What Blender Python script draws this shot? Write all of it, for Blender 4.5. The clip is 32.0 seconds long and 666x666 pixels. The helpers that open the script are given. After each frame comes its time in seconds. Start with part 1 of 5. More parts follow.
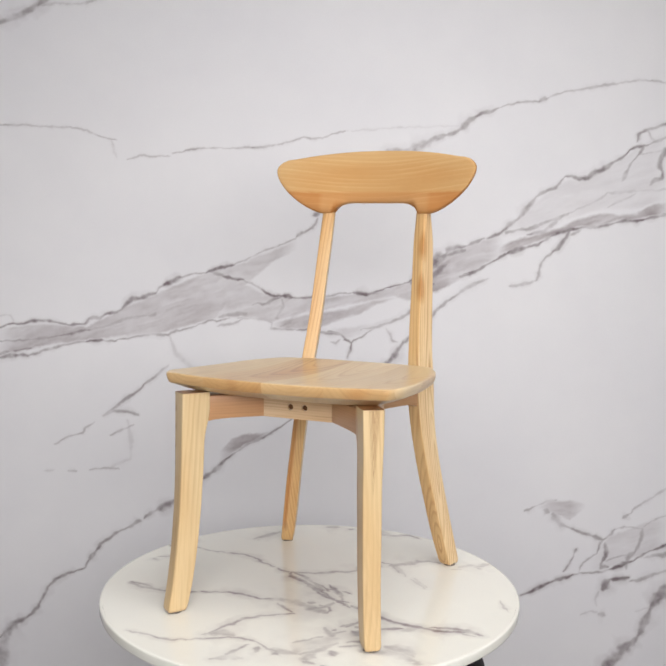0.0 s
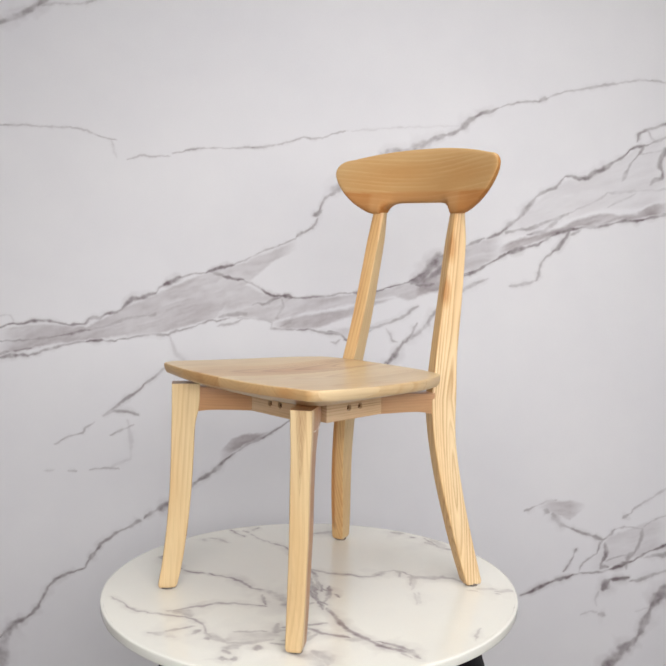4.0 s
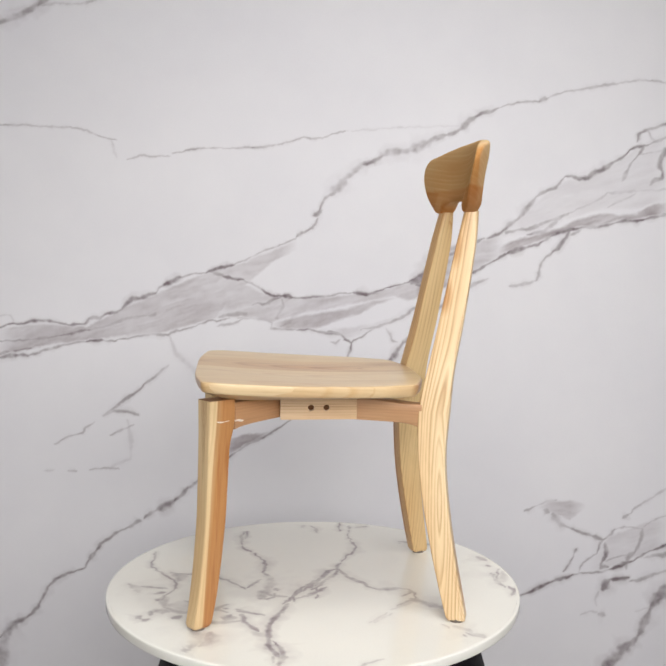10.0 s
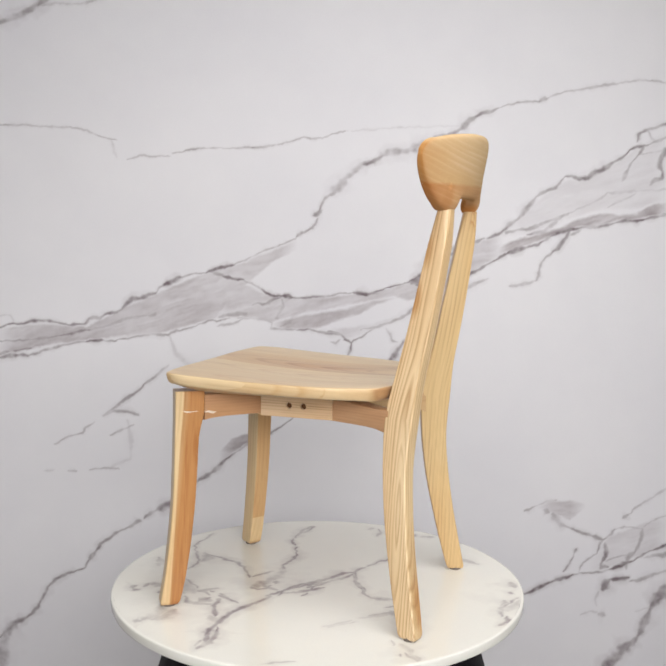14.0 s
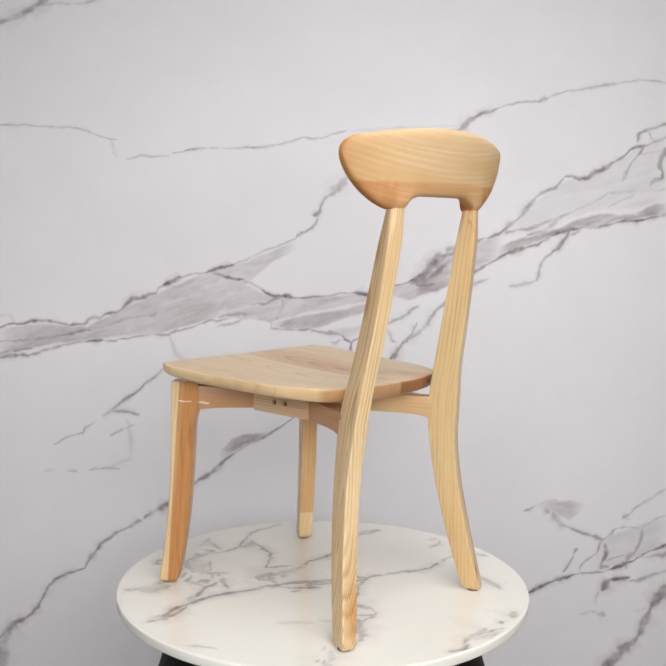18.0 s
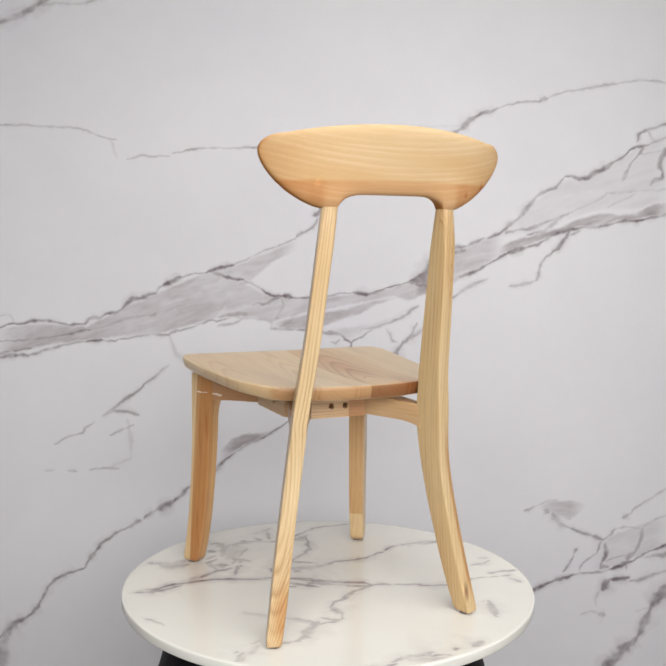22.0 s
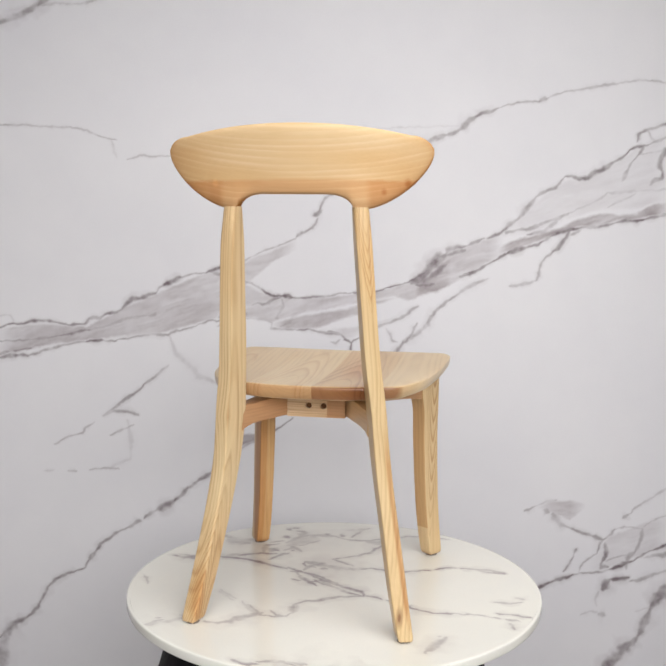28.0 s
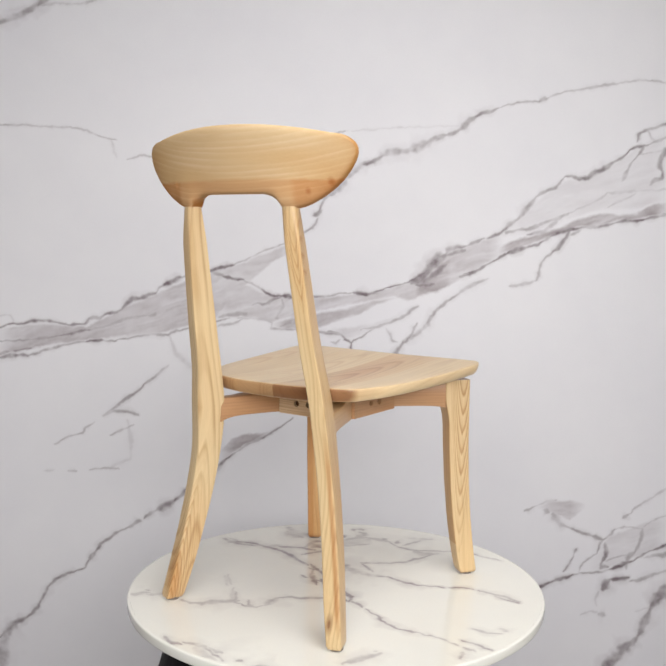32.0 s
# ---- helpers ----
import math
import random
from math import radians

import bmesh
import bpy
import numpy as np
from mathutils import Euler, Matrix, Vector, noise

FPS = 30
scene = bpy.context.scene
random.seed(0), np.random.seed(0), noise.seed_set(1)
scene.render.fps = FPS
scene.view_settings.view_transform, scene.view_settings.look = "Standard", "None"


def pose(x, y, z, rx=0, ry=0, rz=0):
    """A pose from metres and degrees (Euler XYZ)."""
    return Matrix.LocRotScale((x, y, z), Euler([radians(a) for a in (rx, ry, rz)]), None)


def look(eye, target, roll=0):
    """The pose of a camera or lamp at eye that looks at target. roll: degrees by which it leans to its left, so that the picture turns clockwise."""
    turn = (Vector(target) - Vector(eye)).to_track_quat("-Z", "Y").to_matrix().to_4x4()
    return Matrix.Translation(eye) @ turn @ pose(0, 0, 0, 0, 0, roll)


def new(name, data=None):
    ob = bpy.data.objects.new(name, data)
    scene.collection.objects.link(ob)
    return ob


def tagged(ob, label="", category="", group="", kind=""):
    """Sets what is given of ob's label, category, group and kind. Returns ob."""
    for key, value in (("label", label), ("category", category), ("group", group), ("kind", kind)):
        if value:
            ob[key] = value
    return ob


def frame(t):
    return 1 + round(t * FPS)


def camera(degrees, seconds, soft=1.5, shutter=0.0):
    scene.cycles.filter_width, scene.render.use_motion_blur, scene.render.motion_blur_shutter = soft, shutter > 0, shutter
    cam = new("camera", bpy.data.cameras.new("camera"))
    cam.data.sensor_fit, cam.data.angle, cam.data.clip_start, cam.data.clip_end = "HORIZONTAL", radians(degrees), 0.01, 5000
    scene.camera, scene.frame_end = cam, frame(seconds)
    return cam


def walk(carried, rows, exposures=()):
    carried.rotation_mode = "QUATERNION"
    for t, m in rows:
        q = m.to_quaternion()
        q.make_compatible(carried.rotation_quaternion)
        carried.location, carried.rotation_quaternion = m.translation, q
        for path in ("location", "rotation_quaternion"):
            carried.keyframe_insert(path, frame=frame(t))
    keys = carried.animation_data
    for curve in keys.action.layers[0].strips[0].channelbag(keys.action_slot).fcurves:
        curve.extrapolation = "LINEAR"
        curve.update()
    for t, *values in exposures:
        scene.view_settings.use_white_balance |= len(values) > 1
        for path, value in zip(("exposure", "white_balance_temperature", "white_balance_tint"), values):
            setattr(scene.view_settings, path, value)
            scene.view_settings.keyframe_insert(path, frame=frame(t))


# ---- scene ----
# ---- camera: it stands still on a tripod before the stand ----
TOP = 0.75                       # height of the tabletop's upper face
WALL = 1.10                      # the marble wall stands this far behind the turning axis
EYE = (0.0, -1.9, TOP + 0.7155)
cam = camera(37.746, 32.0, soft=2.0)
PITCH, YAW = radians(-6.120), radians(-0.426)
AHEAD = Vector((-math.sin(YAW) * math.cos(PITCH), math.cos(YAW) * math.cos(PITCH), math.sin(PITCH)))
SIGHT = look(EYE, Vector(EYE) + AHEAD, 0.680)
walk(cam, [(0.0, SIGHT), (32.0, SIGHT)], exposures=((0.0, 0.0), (20.0, 0.0), (22.0, -0.04), (25.0, -0.04), (28.0, 0.0), (32.0, 0.02)))

# ---- world and light ----
world = bpy.data.worlds.new("world")
scene.world = world
world.use_nodes = True
world.node_tree.nodes["Background"].inputs[0].default_value = (0.9, 0.93, 1.0, 1)
world.node_tree.nodes["Background"].inputs[1].default_value = 0.2
scene.view_settings.exposure = 0.0


def area_lamp(name, eye, target, size_x, size_y, watts, colour):
    data = bpy.data.lights.new(name, "AREA")
    data.shape, data.size, data.size_y = "RECTANGLE", size_x, size_y
    data.energy, data.color = watts, colour
    ob = new(name, data)
    ob.matrix_basis = look(eye, target)
    return ob


area_lamp("ceiling_softbox", (0.34, -0.62, 2.92), (0.18, -0.06, 0.6), 1.4, 1.2, 27.6, (1.0, 0.985, 0.965))
area_lamp("front_softbox", (0.40, -2.50, 1.92), (-0.10, 0.3, 1.00), 3.0, 1.1, 23.8, (1.0, 0.98, 0.965)).data.spread = radians(86)
# two unseen fill lamps, added to brighten the chair's left and right faces
area_lamp("side_softbox", (-2.1, -1.3, 1.55), (0.2, 0.1, 1.1), 1.5, 1.5, 5.0, (1.0, 0.985, 0.97))
area_lamp("far_side_softbox", (2.1, -1.4, 1.60), (-0.1, 0.1, 1.15), 1.5, 1.5, 4.5, (1.0, 0.985, 0.97))


# ---- materials ----
def nodes_of(name):
    mat = bpy.data.materials.new(name)
    mat.use_nodes = True
    tree = mat.node_tree
    return mat, tree, tree.nodes["Principled BSDF"]


def node(tree, kind, settings=None, **inputs):
    n = tree.nodes.new(kind)
    settings = settings or {}
    if "operation" in settings:
        n.operation = settings["operation"]
    if "blend_type" in settings:
        n.data_type, n.blend_type = settings["data_type"], settings["blend_type"]
    if "noise_dimensions" in settings:
        n.noise_dimensions = settings["noise_dimensions"]
    if "attribute_name" in settings:
        n.attribute_name = settings["attribute_name"]
    for key, value in inputs.items():
        sock = n.inputs[int(key[1:])] if key[0] == "i" and key[1:].isdigit() else n.inputs[key]
        if isinstance(value, bpy.types.NodeSocket):
            tree.links.new(value, sock)
        else:
            sock.default_value = value
    return n


def maths(tree, op, a, b=0.0):
    return node(tree, "ShaderNodeMath", {"operation": op}, i0=a, i1=b).outputs[0]


def mix(tree, fac, a, b, blend="MIX"):
    n = node(tree, "ShaderNodeMix", {"data_type": "RGBA", "blend_type": blend})
    for sock, value in ((n.inputs[0], fac), (n.inputs[6], a), (n.inputs[7], b)):
        if isinstance(value, bpy.types.NodeSocket):
            tree.links.new(value, sock)
        else:
            sock.default_value = value
    return n.outputs[2]


def ramp(tree, fac, *stops):
    n = node(tree, "ShaderNodeValToRGB", None, Fac=fac)
    els = n.color_ramp.elements
    while len(els) < len(stops):
        els.new(0.5)
    for el, (at, col) in zip(els, stops):
        el.position, el.color = at, (*col, 1) if len(col) == 3 else col
    return n.outputs[0]


def noise_tex(tree, vec, scale, detail=3.0, rough=0.55):
    return node(tree, "ShaderNodeTexNoise", None, Vector=vec, Scale=scale, Detail=detail, Roughness=rough).outputs[0]


def linear(tree, place, plane):
    """The height of a place over a plane (a, b, c, d)."""
    spot = node(tree, "ShaderNodeSeparateXYZ", None, Vector=place)
    terms = [maths(tree, "MULTIPLY", spot.outputs[i], plane[i]) for i in range(3)]
    return maths(tree, "ADD", maths(tree, "ADD", terms[0], terms[1]), maths(tree, "ADD", terms[2], plane[3]))


def wood(name, axis, light, dark, pith=(0.09, 0.06), period=0.0065, tilt=2.0, strength=0.7, boards=0.0, knots=0.0, lean=None, seam=0.0, knot=None, heart=None, ends="", nap=1.0, bend=None, splice=0.0, blushes=(), front=None, inner=None, flame=None, arches=(), streak=None, flank=None, side_tint=None, gloss=0.42, even=0.10):
    """Lacquered softwood: growth rings round a pith that runs beside the piece, fibres along its axis."""
    mat, tree, bsdf = nodes_of(name)
    obj = node(tree, "ShaderNodeTexCoord").outputs["Object"]
    place = obj
    if lean is not None:
        flat = node(tree, "ShaderNodeSeparateXYZ", None, Vector=obj)
        across = maths(tree, "ADD", maths(tree, "ABSOLUTE", flat.outputs[0]), maths(tree, "MULTIPLY", flat.outputs[2], lean))
        depth = flat.outputs[1]
        if bend:
            # the fibres follow the upright's rake and part of the foot's kick
            depth = maths(tree, "SUBTRACT", depth, maths(tree, "MULTIPLY", maths(tree, "MAXIMUM", maths(tree, "SUBTRACT", flat.outputs[2], 0.38), 0.0), bend[0]))
            depth = maths(tree, "SUBTRACT", depth, maths(tree, "MULTIPLY", maths(tree, "MAXIMUM", maths(tree, "SUBTRACT", 0.33, flat.outputs[2]), 0.0), bend[1]))
        obj = node(tree, "ShaderNodeCombineXYZ", None, X=across, Y=depth, Z=flat.outputs[2]).outputs[0]
    turn = {"X": (0, radians(-90), 0), "Y": (radians(90), 0, 0), "Z": (0, 0, 0)}[axis]
    along = node(tree, "ShaderNodeMapping", None, Vector=obj, Rotation=turn).outputs[0]
    board = None
    if boards:
        sep = node(tree, "ShaderNodeSeparateXYZ", None, Vector=obj)
        board = maths(tree, "FLOOR", maths(tree, "DIVIDE", maths(tree, "ADD", sep.outputs[0], 0.366), boards))
        white = node(tree, "ShaderNodeTexWhiteNoise", {"noise_dimensions": "1D"}, W=board)
        chance = node(tree, "ShaderNodeSeparateXYZ", None, Vector=white.outputs["Color"])
        # each board has its own pith, a little below it and near its middle
        middle = maths(tree, "SUBTRACT", maths(tree, "MULTIPLY", maths(tree, "ADD", board, 0.5), boards), 0.366)
        local = maths(tree, "ADD", maths(tree, "SUBTRACT", sep.outputs[0], middle), maths(tree, "MULTIPLY", maths(tree, "SUBTRACT", chance.outputs[0], 0.5), 0.05))
        there = node(tree, "ShaderNodeSeparateXYZ", None, Vector=along)
        along = node(tree, "ShaderNodeCombineXYZ", None, X=local, Y=maths(tree, "ADD", there.outputs[1], maths(tree, "MULTIPLY", chance.outputs[1], 0.02)),
                     Z=maths(tree, "ADD", there.outputs[2], maths(tree, "MULTIPLY", chance.outputs[2], 0.1))).outputs[0]
    info = node(tree, "ShaderNodeObjectInfo").outputs["Random"]
    leaned = node(tree, "ShaderNodeMapping", None, Vector=along, Location=(pith[0], pith[1], 0.0),
                  Rotation=(radians(tilt), radians(tilt * 0.7), 0)).outputs[0]
    slow = node(tree, "ShaderNodeMapping", None, Vector=along, Scale=(9, 9, 1.6)).outputs[0]
    wobble = node(tree, "ShaderNodeTexNoise", None, Vector=slow, Scale=1.4, Detail=2.0)
    part = node(tree, "ShaderNodeSeparateXYZ", None, Vector=leaned)
    rad = maths(tree, "SQRT", maths(tree, "ADD", maths(tree, "POWER", part.outputs[0], 2.0), maths(tree, "POWER", part.outputs[1], 2.0)))
    rad = maths(tree, "ADD", rad, maths(tree, "MULTIPLY", wobble.outputs[0], 0.010 + knots))
    rad = maths(tree, "ADD", rad, maths(tree, "MULTIPLY", info, 0.02))
    years = maths(tree, "DIVIDE", rad, period)
    height = node(tree, "ShaderNodeSeparateXYZ", None, Vector=along).outputs[2]
    spot = node(tree, "ShaderNodeCombineXYZ", None, X=maths(tree, "MULTIPLY", years, 0.42), Y=maths(tree, "MULTIPLY", height, 2.2), Z=maths(tree, "MULTIPLY", info, 9.0)).outputs[0]
    years = maths(tree, "ADD", years, maths(tree, "MULTIPLY", noise_tex(tree, spot, 1.0, 2.0), 1.7))
    phase = maths(tree, "FRACT", years)
    ring = ramp(tree, phase, (0.0, (0.04,) * 3), (0.40, (0.20,) * 3), (0.76, (0.92,) * 3), (1.0, (0.04,) * 3))
    # some years grew more strongly marked than others
    spot = node(tree, "ShaderNodeCombineXYZ", None, X=maths(tree, "MULTIPLY", years, 0.55), Y=maths(tree, "MULTIPLY", height, 6.0), Z=maths(tree, "MULTIPLY", info, 7.0)).outputs[0]
    ring = maths(tree, "MULTIPLY", ring, ramp(tree, noise_tex(tree, spot, 1.0, 2.0), (0.36, (even,) * 3), (0.66, (1.0,) * 3)))
    fine = node(tree, "ShaderNodeMapping", None, Vector=along, Scale=(420, 420, 9)).outputs[0]
    fibre = noise_tex(tree, fine, 1.0, 3.0)
    patch = noise_tex(tree, slow, 0.9, 2.0)
    col = mix(tree, maths(tree, "MULTIPLY", ring, strength), (*light, 1), (*dark, 1))
    col = mix(tree, 1.0, col, ramp(tree, fibre, (0.25, (1 - 0.07 * nap, 1 - 0.085 * nap, 1 - 0.11 * nap)), (0.75, (1 + 0.05 * nap,) * 3)), "MULTIPLY")
    col = mix(tree, 1.0, col, ramp(tree, patch, (0.32, (0.93, 0.82, 0.70)), (0.55, (1.0, 1.0, 1.0)), (0.72, (1.07, 1.08, 1.09))), "MULTIPLY")
    if boards:
        pick = maths(tree, "FRACT", maths(tree, "ADD", maths(tree, "MULTIPLY", board, 0.37), 0.2))
        tone = ramp(tree, pick, (0.0, (1.06, 1.06, 1.05)), (0.55, (1.0, 0.99, 0.97)), (0.95, (0.93, 0.84, 0.73)))
        col = mix(tree, 1.0, col, tone, "MULTIPLY")
    if ends:
        # end grain soaks up more lacquer and is browner
        facing = node(tree, "ShaderNodeSeparateXYZ", None, Vector=node(tree, "ShaderNodeTexCoord").outputs["Normal"])
        tip = maths(tree, "ABSOLUTE", facing.outputs["XYZ".index(ends)])
        soaked = {"X": (0.68, 0.48, 0.30, 1), "Y": (0.88, 0.76, 0.63, 1), "Z": (0.55, 0.38, 0.28, 1)}[ends]
        col = mix(tree, ramp(tree, tip, (0.30, (0, 0, 0)), (0.8, (1, 1, 1))), col, mix(tree, 1.0, col, soaked, "MULTIPLY"))
        if ends == "Y":
            # the back end was cut from the heartwood
            seam_side = maths(tree, "LESS_THAN", node(tree, "ShaderNodeSeparateXYZ", None, Vector=place).outputs[0], -0.0125)
            browned = mix(tree, seam_side, (0.68, 0.61, 0.60, 1), (0.44, 0.34, 0.33, 1))
            col = mix(tree, ramp(tree, facing.outputs[1], (0.35, (0, 0, 0)), (0.8, (1, 1, 1))), col, mix(tree, 1.0, col, browned, "MULTIPLY"))
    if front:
        # front faces tinted browner: part heartwood, part shade put into the colour
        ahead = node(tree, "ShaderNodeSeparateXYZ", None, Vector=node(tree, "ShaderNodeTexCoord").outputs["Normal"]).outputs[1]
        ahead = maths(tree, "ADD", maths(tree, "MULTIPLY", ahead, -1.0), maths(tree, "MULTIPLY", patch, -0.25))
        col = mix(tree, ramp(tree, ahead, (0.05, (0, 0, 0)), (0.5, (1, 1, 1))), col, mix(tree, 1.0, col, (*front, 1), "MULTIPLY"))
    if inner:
        # faces towards the chair's middle: heartwood, with some of their shade coloured in
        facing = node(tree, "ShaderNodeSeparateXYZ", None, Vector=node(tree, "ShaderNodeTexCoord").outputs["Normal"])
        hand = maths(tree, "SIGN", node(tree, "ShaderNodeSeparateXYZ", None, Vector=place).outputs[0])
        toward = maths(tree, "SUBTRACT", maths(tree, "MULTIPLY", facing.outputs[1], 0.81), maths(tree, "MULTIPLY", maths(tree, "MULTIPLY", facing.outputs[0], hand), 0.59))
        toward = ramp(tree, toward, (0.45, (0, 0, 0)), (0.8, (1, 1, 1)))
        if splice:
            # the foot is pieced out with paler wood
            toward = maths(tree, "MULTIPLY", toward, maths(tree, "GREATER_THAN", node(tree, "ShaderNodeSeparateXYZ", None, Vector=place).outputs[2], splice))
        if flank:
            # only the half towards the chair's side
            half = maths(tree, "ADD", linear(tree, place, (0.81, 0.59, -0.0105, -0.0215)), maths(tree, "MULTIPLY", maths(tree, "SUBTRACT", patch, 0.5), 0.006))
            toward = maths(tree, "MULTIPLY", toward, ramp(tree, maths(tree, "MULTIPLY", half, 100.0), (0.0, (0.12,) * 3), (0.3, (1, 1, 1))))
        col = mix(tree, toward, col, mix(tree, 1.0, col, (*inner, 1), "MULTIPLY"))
    if side_tint:
        # a separate tint on the faces towards +x, weaker on the rings
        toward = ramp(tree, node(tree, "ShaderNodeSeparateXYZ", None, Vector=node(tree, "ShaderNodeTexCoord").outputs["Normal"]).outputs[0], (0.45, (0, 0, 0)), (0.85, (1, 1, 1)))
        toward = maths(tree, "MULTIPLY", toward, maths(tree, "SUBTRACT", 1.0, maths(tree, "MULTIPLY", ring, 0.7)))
        col = mix(tree, toward, col, mix(tree, 1.0, col, (*side_tint, 1), "MULTIPLY"))
    if flank:
        # the face towards the chair's side was cut near the heart, with a dark streak along it
        side = linear(tree, node(tree, "ShaderNodeTexCoord").outputs["Normal"], (0.81, 0.59, 0.0, 0.0))
        side = ramp(tree, side, (0.5, (0, 0, 0)), (0.85, (1, 1, 1)))
        rear = maths(tree, "ADD", linear(tree, place, (-0.59, 0.81, -0.072, 0.3085)), maths(tree, "MULTIPLY", maths(tree, "SUBTRACT", patch, 0.5), 0.010))
        side = maths(tree, "MULTIPLY", side, ramp(tree, maths(tree, "MULTIPLY", rear, 100.0), (0.0, (0, 0, 0)), (0.25, (1, 1, 1))))
        col = mix(tree, side, col, mix(tree, 1.0, col, (*flank, 1), "MULTIPLY"))
        streaky = node(tree, "ShaderNodeMapping", None, Vector=along, Scale=(150, 150, 4)).outputs[0]
        dark_line = maths(tree, "MULTIPLY", side, ramp(tree, noise_tex(tree, streaky, 1.0, 2.0), (0.50, (0, 0, 0)), (0.72, (0.6,) * 3)))
        col = mix(tree, dark_line, col, mix(tree, 1.0, col, (0.70, 0.50, 0.38, 1), "MULTIPLY"))
    if heart:
        # heartwood: one side of the piece is redder
        spot = node(tree, "ShaderNodeSeparateXYZ", None, Vector=place)
        side = maths(tree, "ADD", maths(tree, "MULTIPLY", spot.outputs[1], heart[1]), maths(tree, "MULTIPLY", maths(tree, "ABSOLUTE", spot.outputs[0]), heart[0]))
        side = maths(tree, "ADD", side, maths(tree, "MULTIPLY", maths(tree, "MINIMUM", spot.outputs[2], 0.40), heart[2]))
        side = maths(tree, "ADD", maths(tree, "MULTIPLY", maths(tree, "SUBTRACT", side, heart[3]), 90.0), maths(tree, "MULTIPLY", patch, 0.9))
        side = maths(tree, "MULTIPLY", side, maths(tree, "GREATER_THAN", spot.outputs[0], 0.0))
        col = mix(tree, ramp(tree, side, (0.1, (0, 0, 0)), (0.75, (1, 1, 1))), col, mix(tree, 1.0, col, (0.87, 0.72, 0.58, 1), "MULTIPLY"))
    if flame:
        # nested points of flat-sawn grain on the outer face of one leg
        x0, y0, lean_x, lean_y, point, top = flame
        spot = node(tree, "ShaderNodeSeparateXYZ", None, Vector=place)
        dx = maths(tree, "SUBTRACT", maths(tree, "SUBTRACT", spot.outputs[0], x0), maths(tree, "MULTIPLY", spot.outputs[2], lean_x))
        dy = maths(tree, "SUBTRACT", maths(tree, "SUBTRACT", spot.outputs[1], y0), maths(tree, "MULTIPLY", spot.outputs[2], lean_y))
        aside = maths(tree, "ADD", maths(tree, "MULTIPLY", dx, 0.81), maths(tree, "MULTIPLY", dy, 0.59))
        aside = maths(tree, "ADD", aside, maths(tree, "MULTIPLY", maths(tree, "SUBTRACT", patch, 0.5), 0.006))
        outward = maths(tree, "SUBTRACT", maths(tree, "MULTIPLY", dx, 0.59), maths(tree, "MULTIPLY", dy, 0.81))
        rise = maths(tree, "SUBTRACT", maths(tree, "SUBTRACT", spot.outputs[2], point), maths(tree, "MULTIPLY", maths(tree, "ABSOLUTE", aside), 13.0))
        line = ramp(tree, maths(tree, "FRACT", maths(tree, "ADD", maths(tree, "DIVIDE", rise, 0.030), maths(tree, "MULTIPLY", fibre, 0.25))), (0.0, (0.10,) * 3), (0.55, (0.25,) * 3), (0.82, (1.0,) * 3), (1.0, (0.10,) * 3))
        line = maths(tree, "MULTIPLY", line, ramp(tree, maths(tree, "DIVIDE", rise, top - point), (0.0, (0, 0, 0)), (0.25, (0.75,) * 3), (1.0, (1.0,) * 3)))
        line = maths(tree, "MULTIPLY", line, maths(tree, "GREATER_THAN", outward, 0.004))
        line = maths(tree, "MULTIPLY", line, ramp(tree, maths(tree, "MULTIPLY", maths(tree, "ABSOLUTE", aside), 50.0), (0.35, (1.0,) * 3), (0.75, (0.0,) * 3)))
        col = mix(tree, line, col, mix(tree, 1.0, col, (0.36, 0.18, 0.11, 1), "MULTIPLY"))
    for aside, run, outward, steep, step, top, tint in arches:
        # flat-sawn arches: nested curves about a line, on the side of the piece that faces outward
        lines = [linear(tree, place, plane) for plane in (aside, run, outward)]
        off = maths(tree, "ADD", maths(tree, "ABSOLUTE", lines[0]), maths(tree, "MULTIPLY", maths(tree, "SUBTRACT", patch, 0.5), 0.008))
        rise = maths(tree, "ADD", lines[1], maths(tree, "ADD", maths(tree, "MULTIPLY", off, steep[0]), maths(tree, "MULTIPLY", maths(tree, "MULTIPLY", off, off), steep[1])))
        turnover = maths(tree, "ADD", maths(tree, "DIVIDE", rise, step), maths(tree, "ADD", maths(tree, "MULTIPLY", wobble.outputs[0], 1.6), maths(tree, "MULTIPLY", fibre, 0.25)))
        line = ramp(tree, maths(tree, "FRACT", turnover), (0.0, (0.05,) * 3), (0.5, (0.25,) * 3), (0.8, (1.0,) * 3), (1.0, (0.05,) * 3))
        line = maths(tree, "MULTIPLY", line, ramp(tree, maths(tree, "DIVIDE", rise, top), (0.0, (0.9,) * 3), (0.55, (0.8,) * 3), (1.0, (0.0,) * 3)))
        line = maths(tree, "MULTIPLY", line, maths(tree, "GREATER_THAN", rise, 0.0))
        line = maths(tree, "MULTIPLY", line, ramp(tree, maths(tree, "MULTIPLY", lines[2], 100.0), (0.0, (0, 0, 0)), (0.35, (1, 1, 1))))
        col = mix(tree, line, col, mix(tree, 1.0, col, (*tint, 1), "MULTIPLY"))
    if streak:
        # a long redder streak beside the middle line of one leg
        plane, reach, heights, tint = streak
        away = maths(tree, "ADD", linear(tree, place, plane), maths(tree, "MULTIPLY", maths(tree, "SUBTRACT", patch, 0.5), 0.010))
        band = maths(tree, "DIVIDE", maths(tree, "SUBTRACT", away, reach[0]), reach[1] - reach[0])
        band = ramp(tree, band, (0.0, (0, 0, 0)), (0.35, (1, 1, 1)), (0.6, (0.8,) * 3), (1.0, (0, 0, 0)))
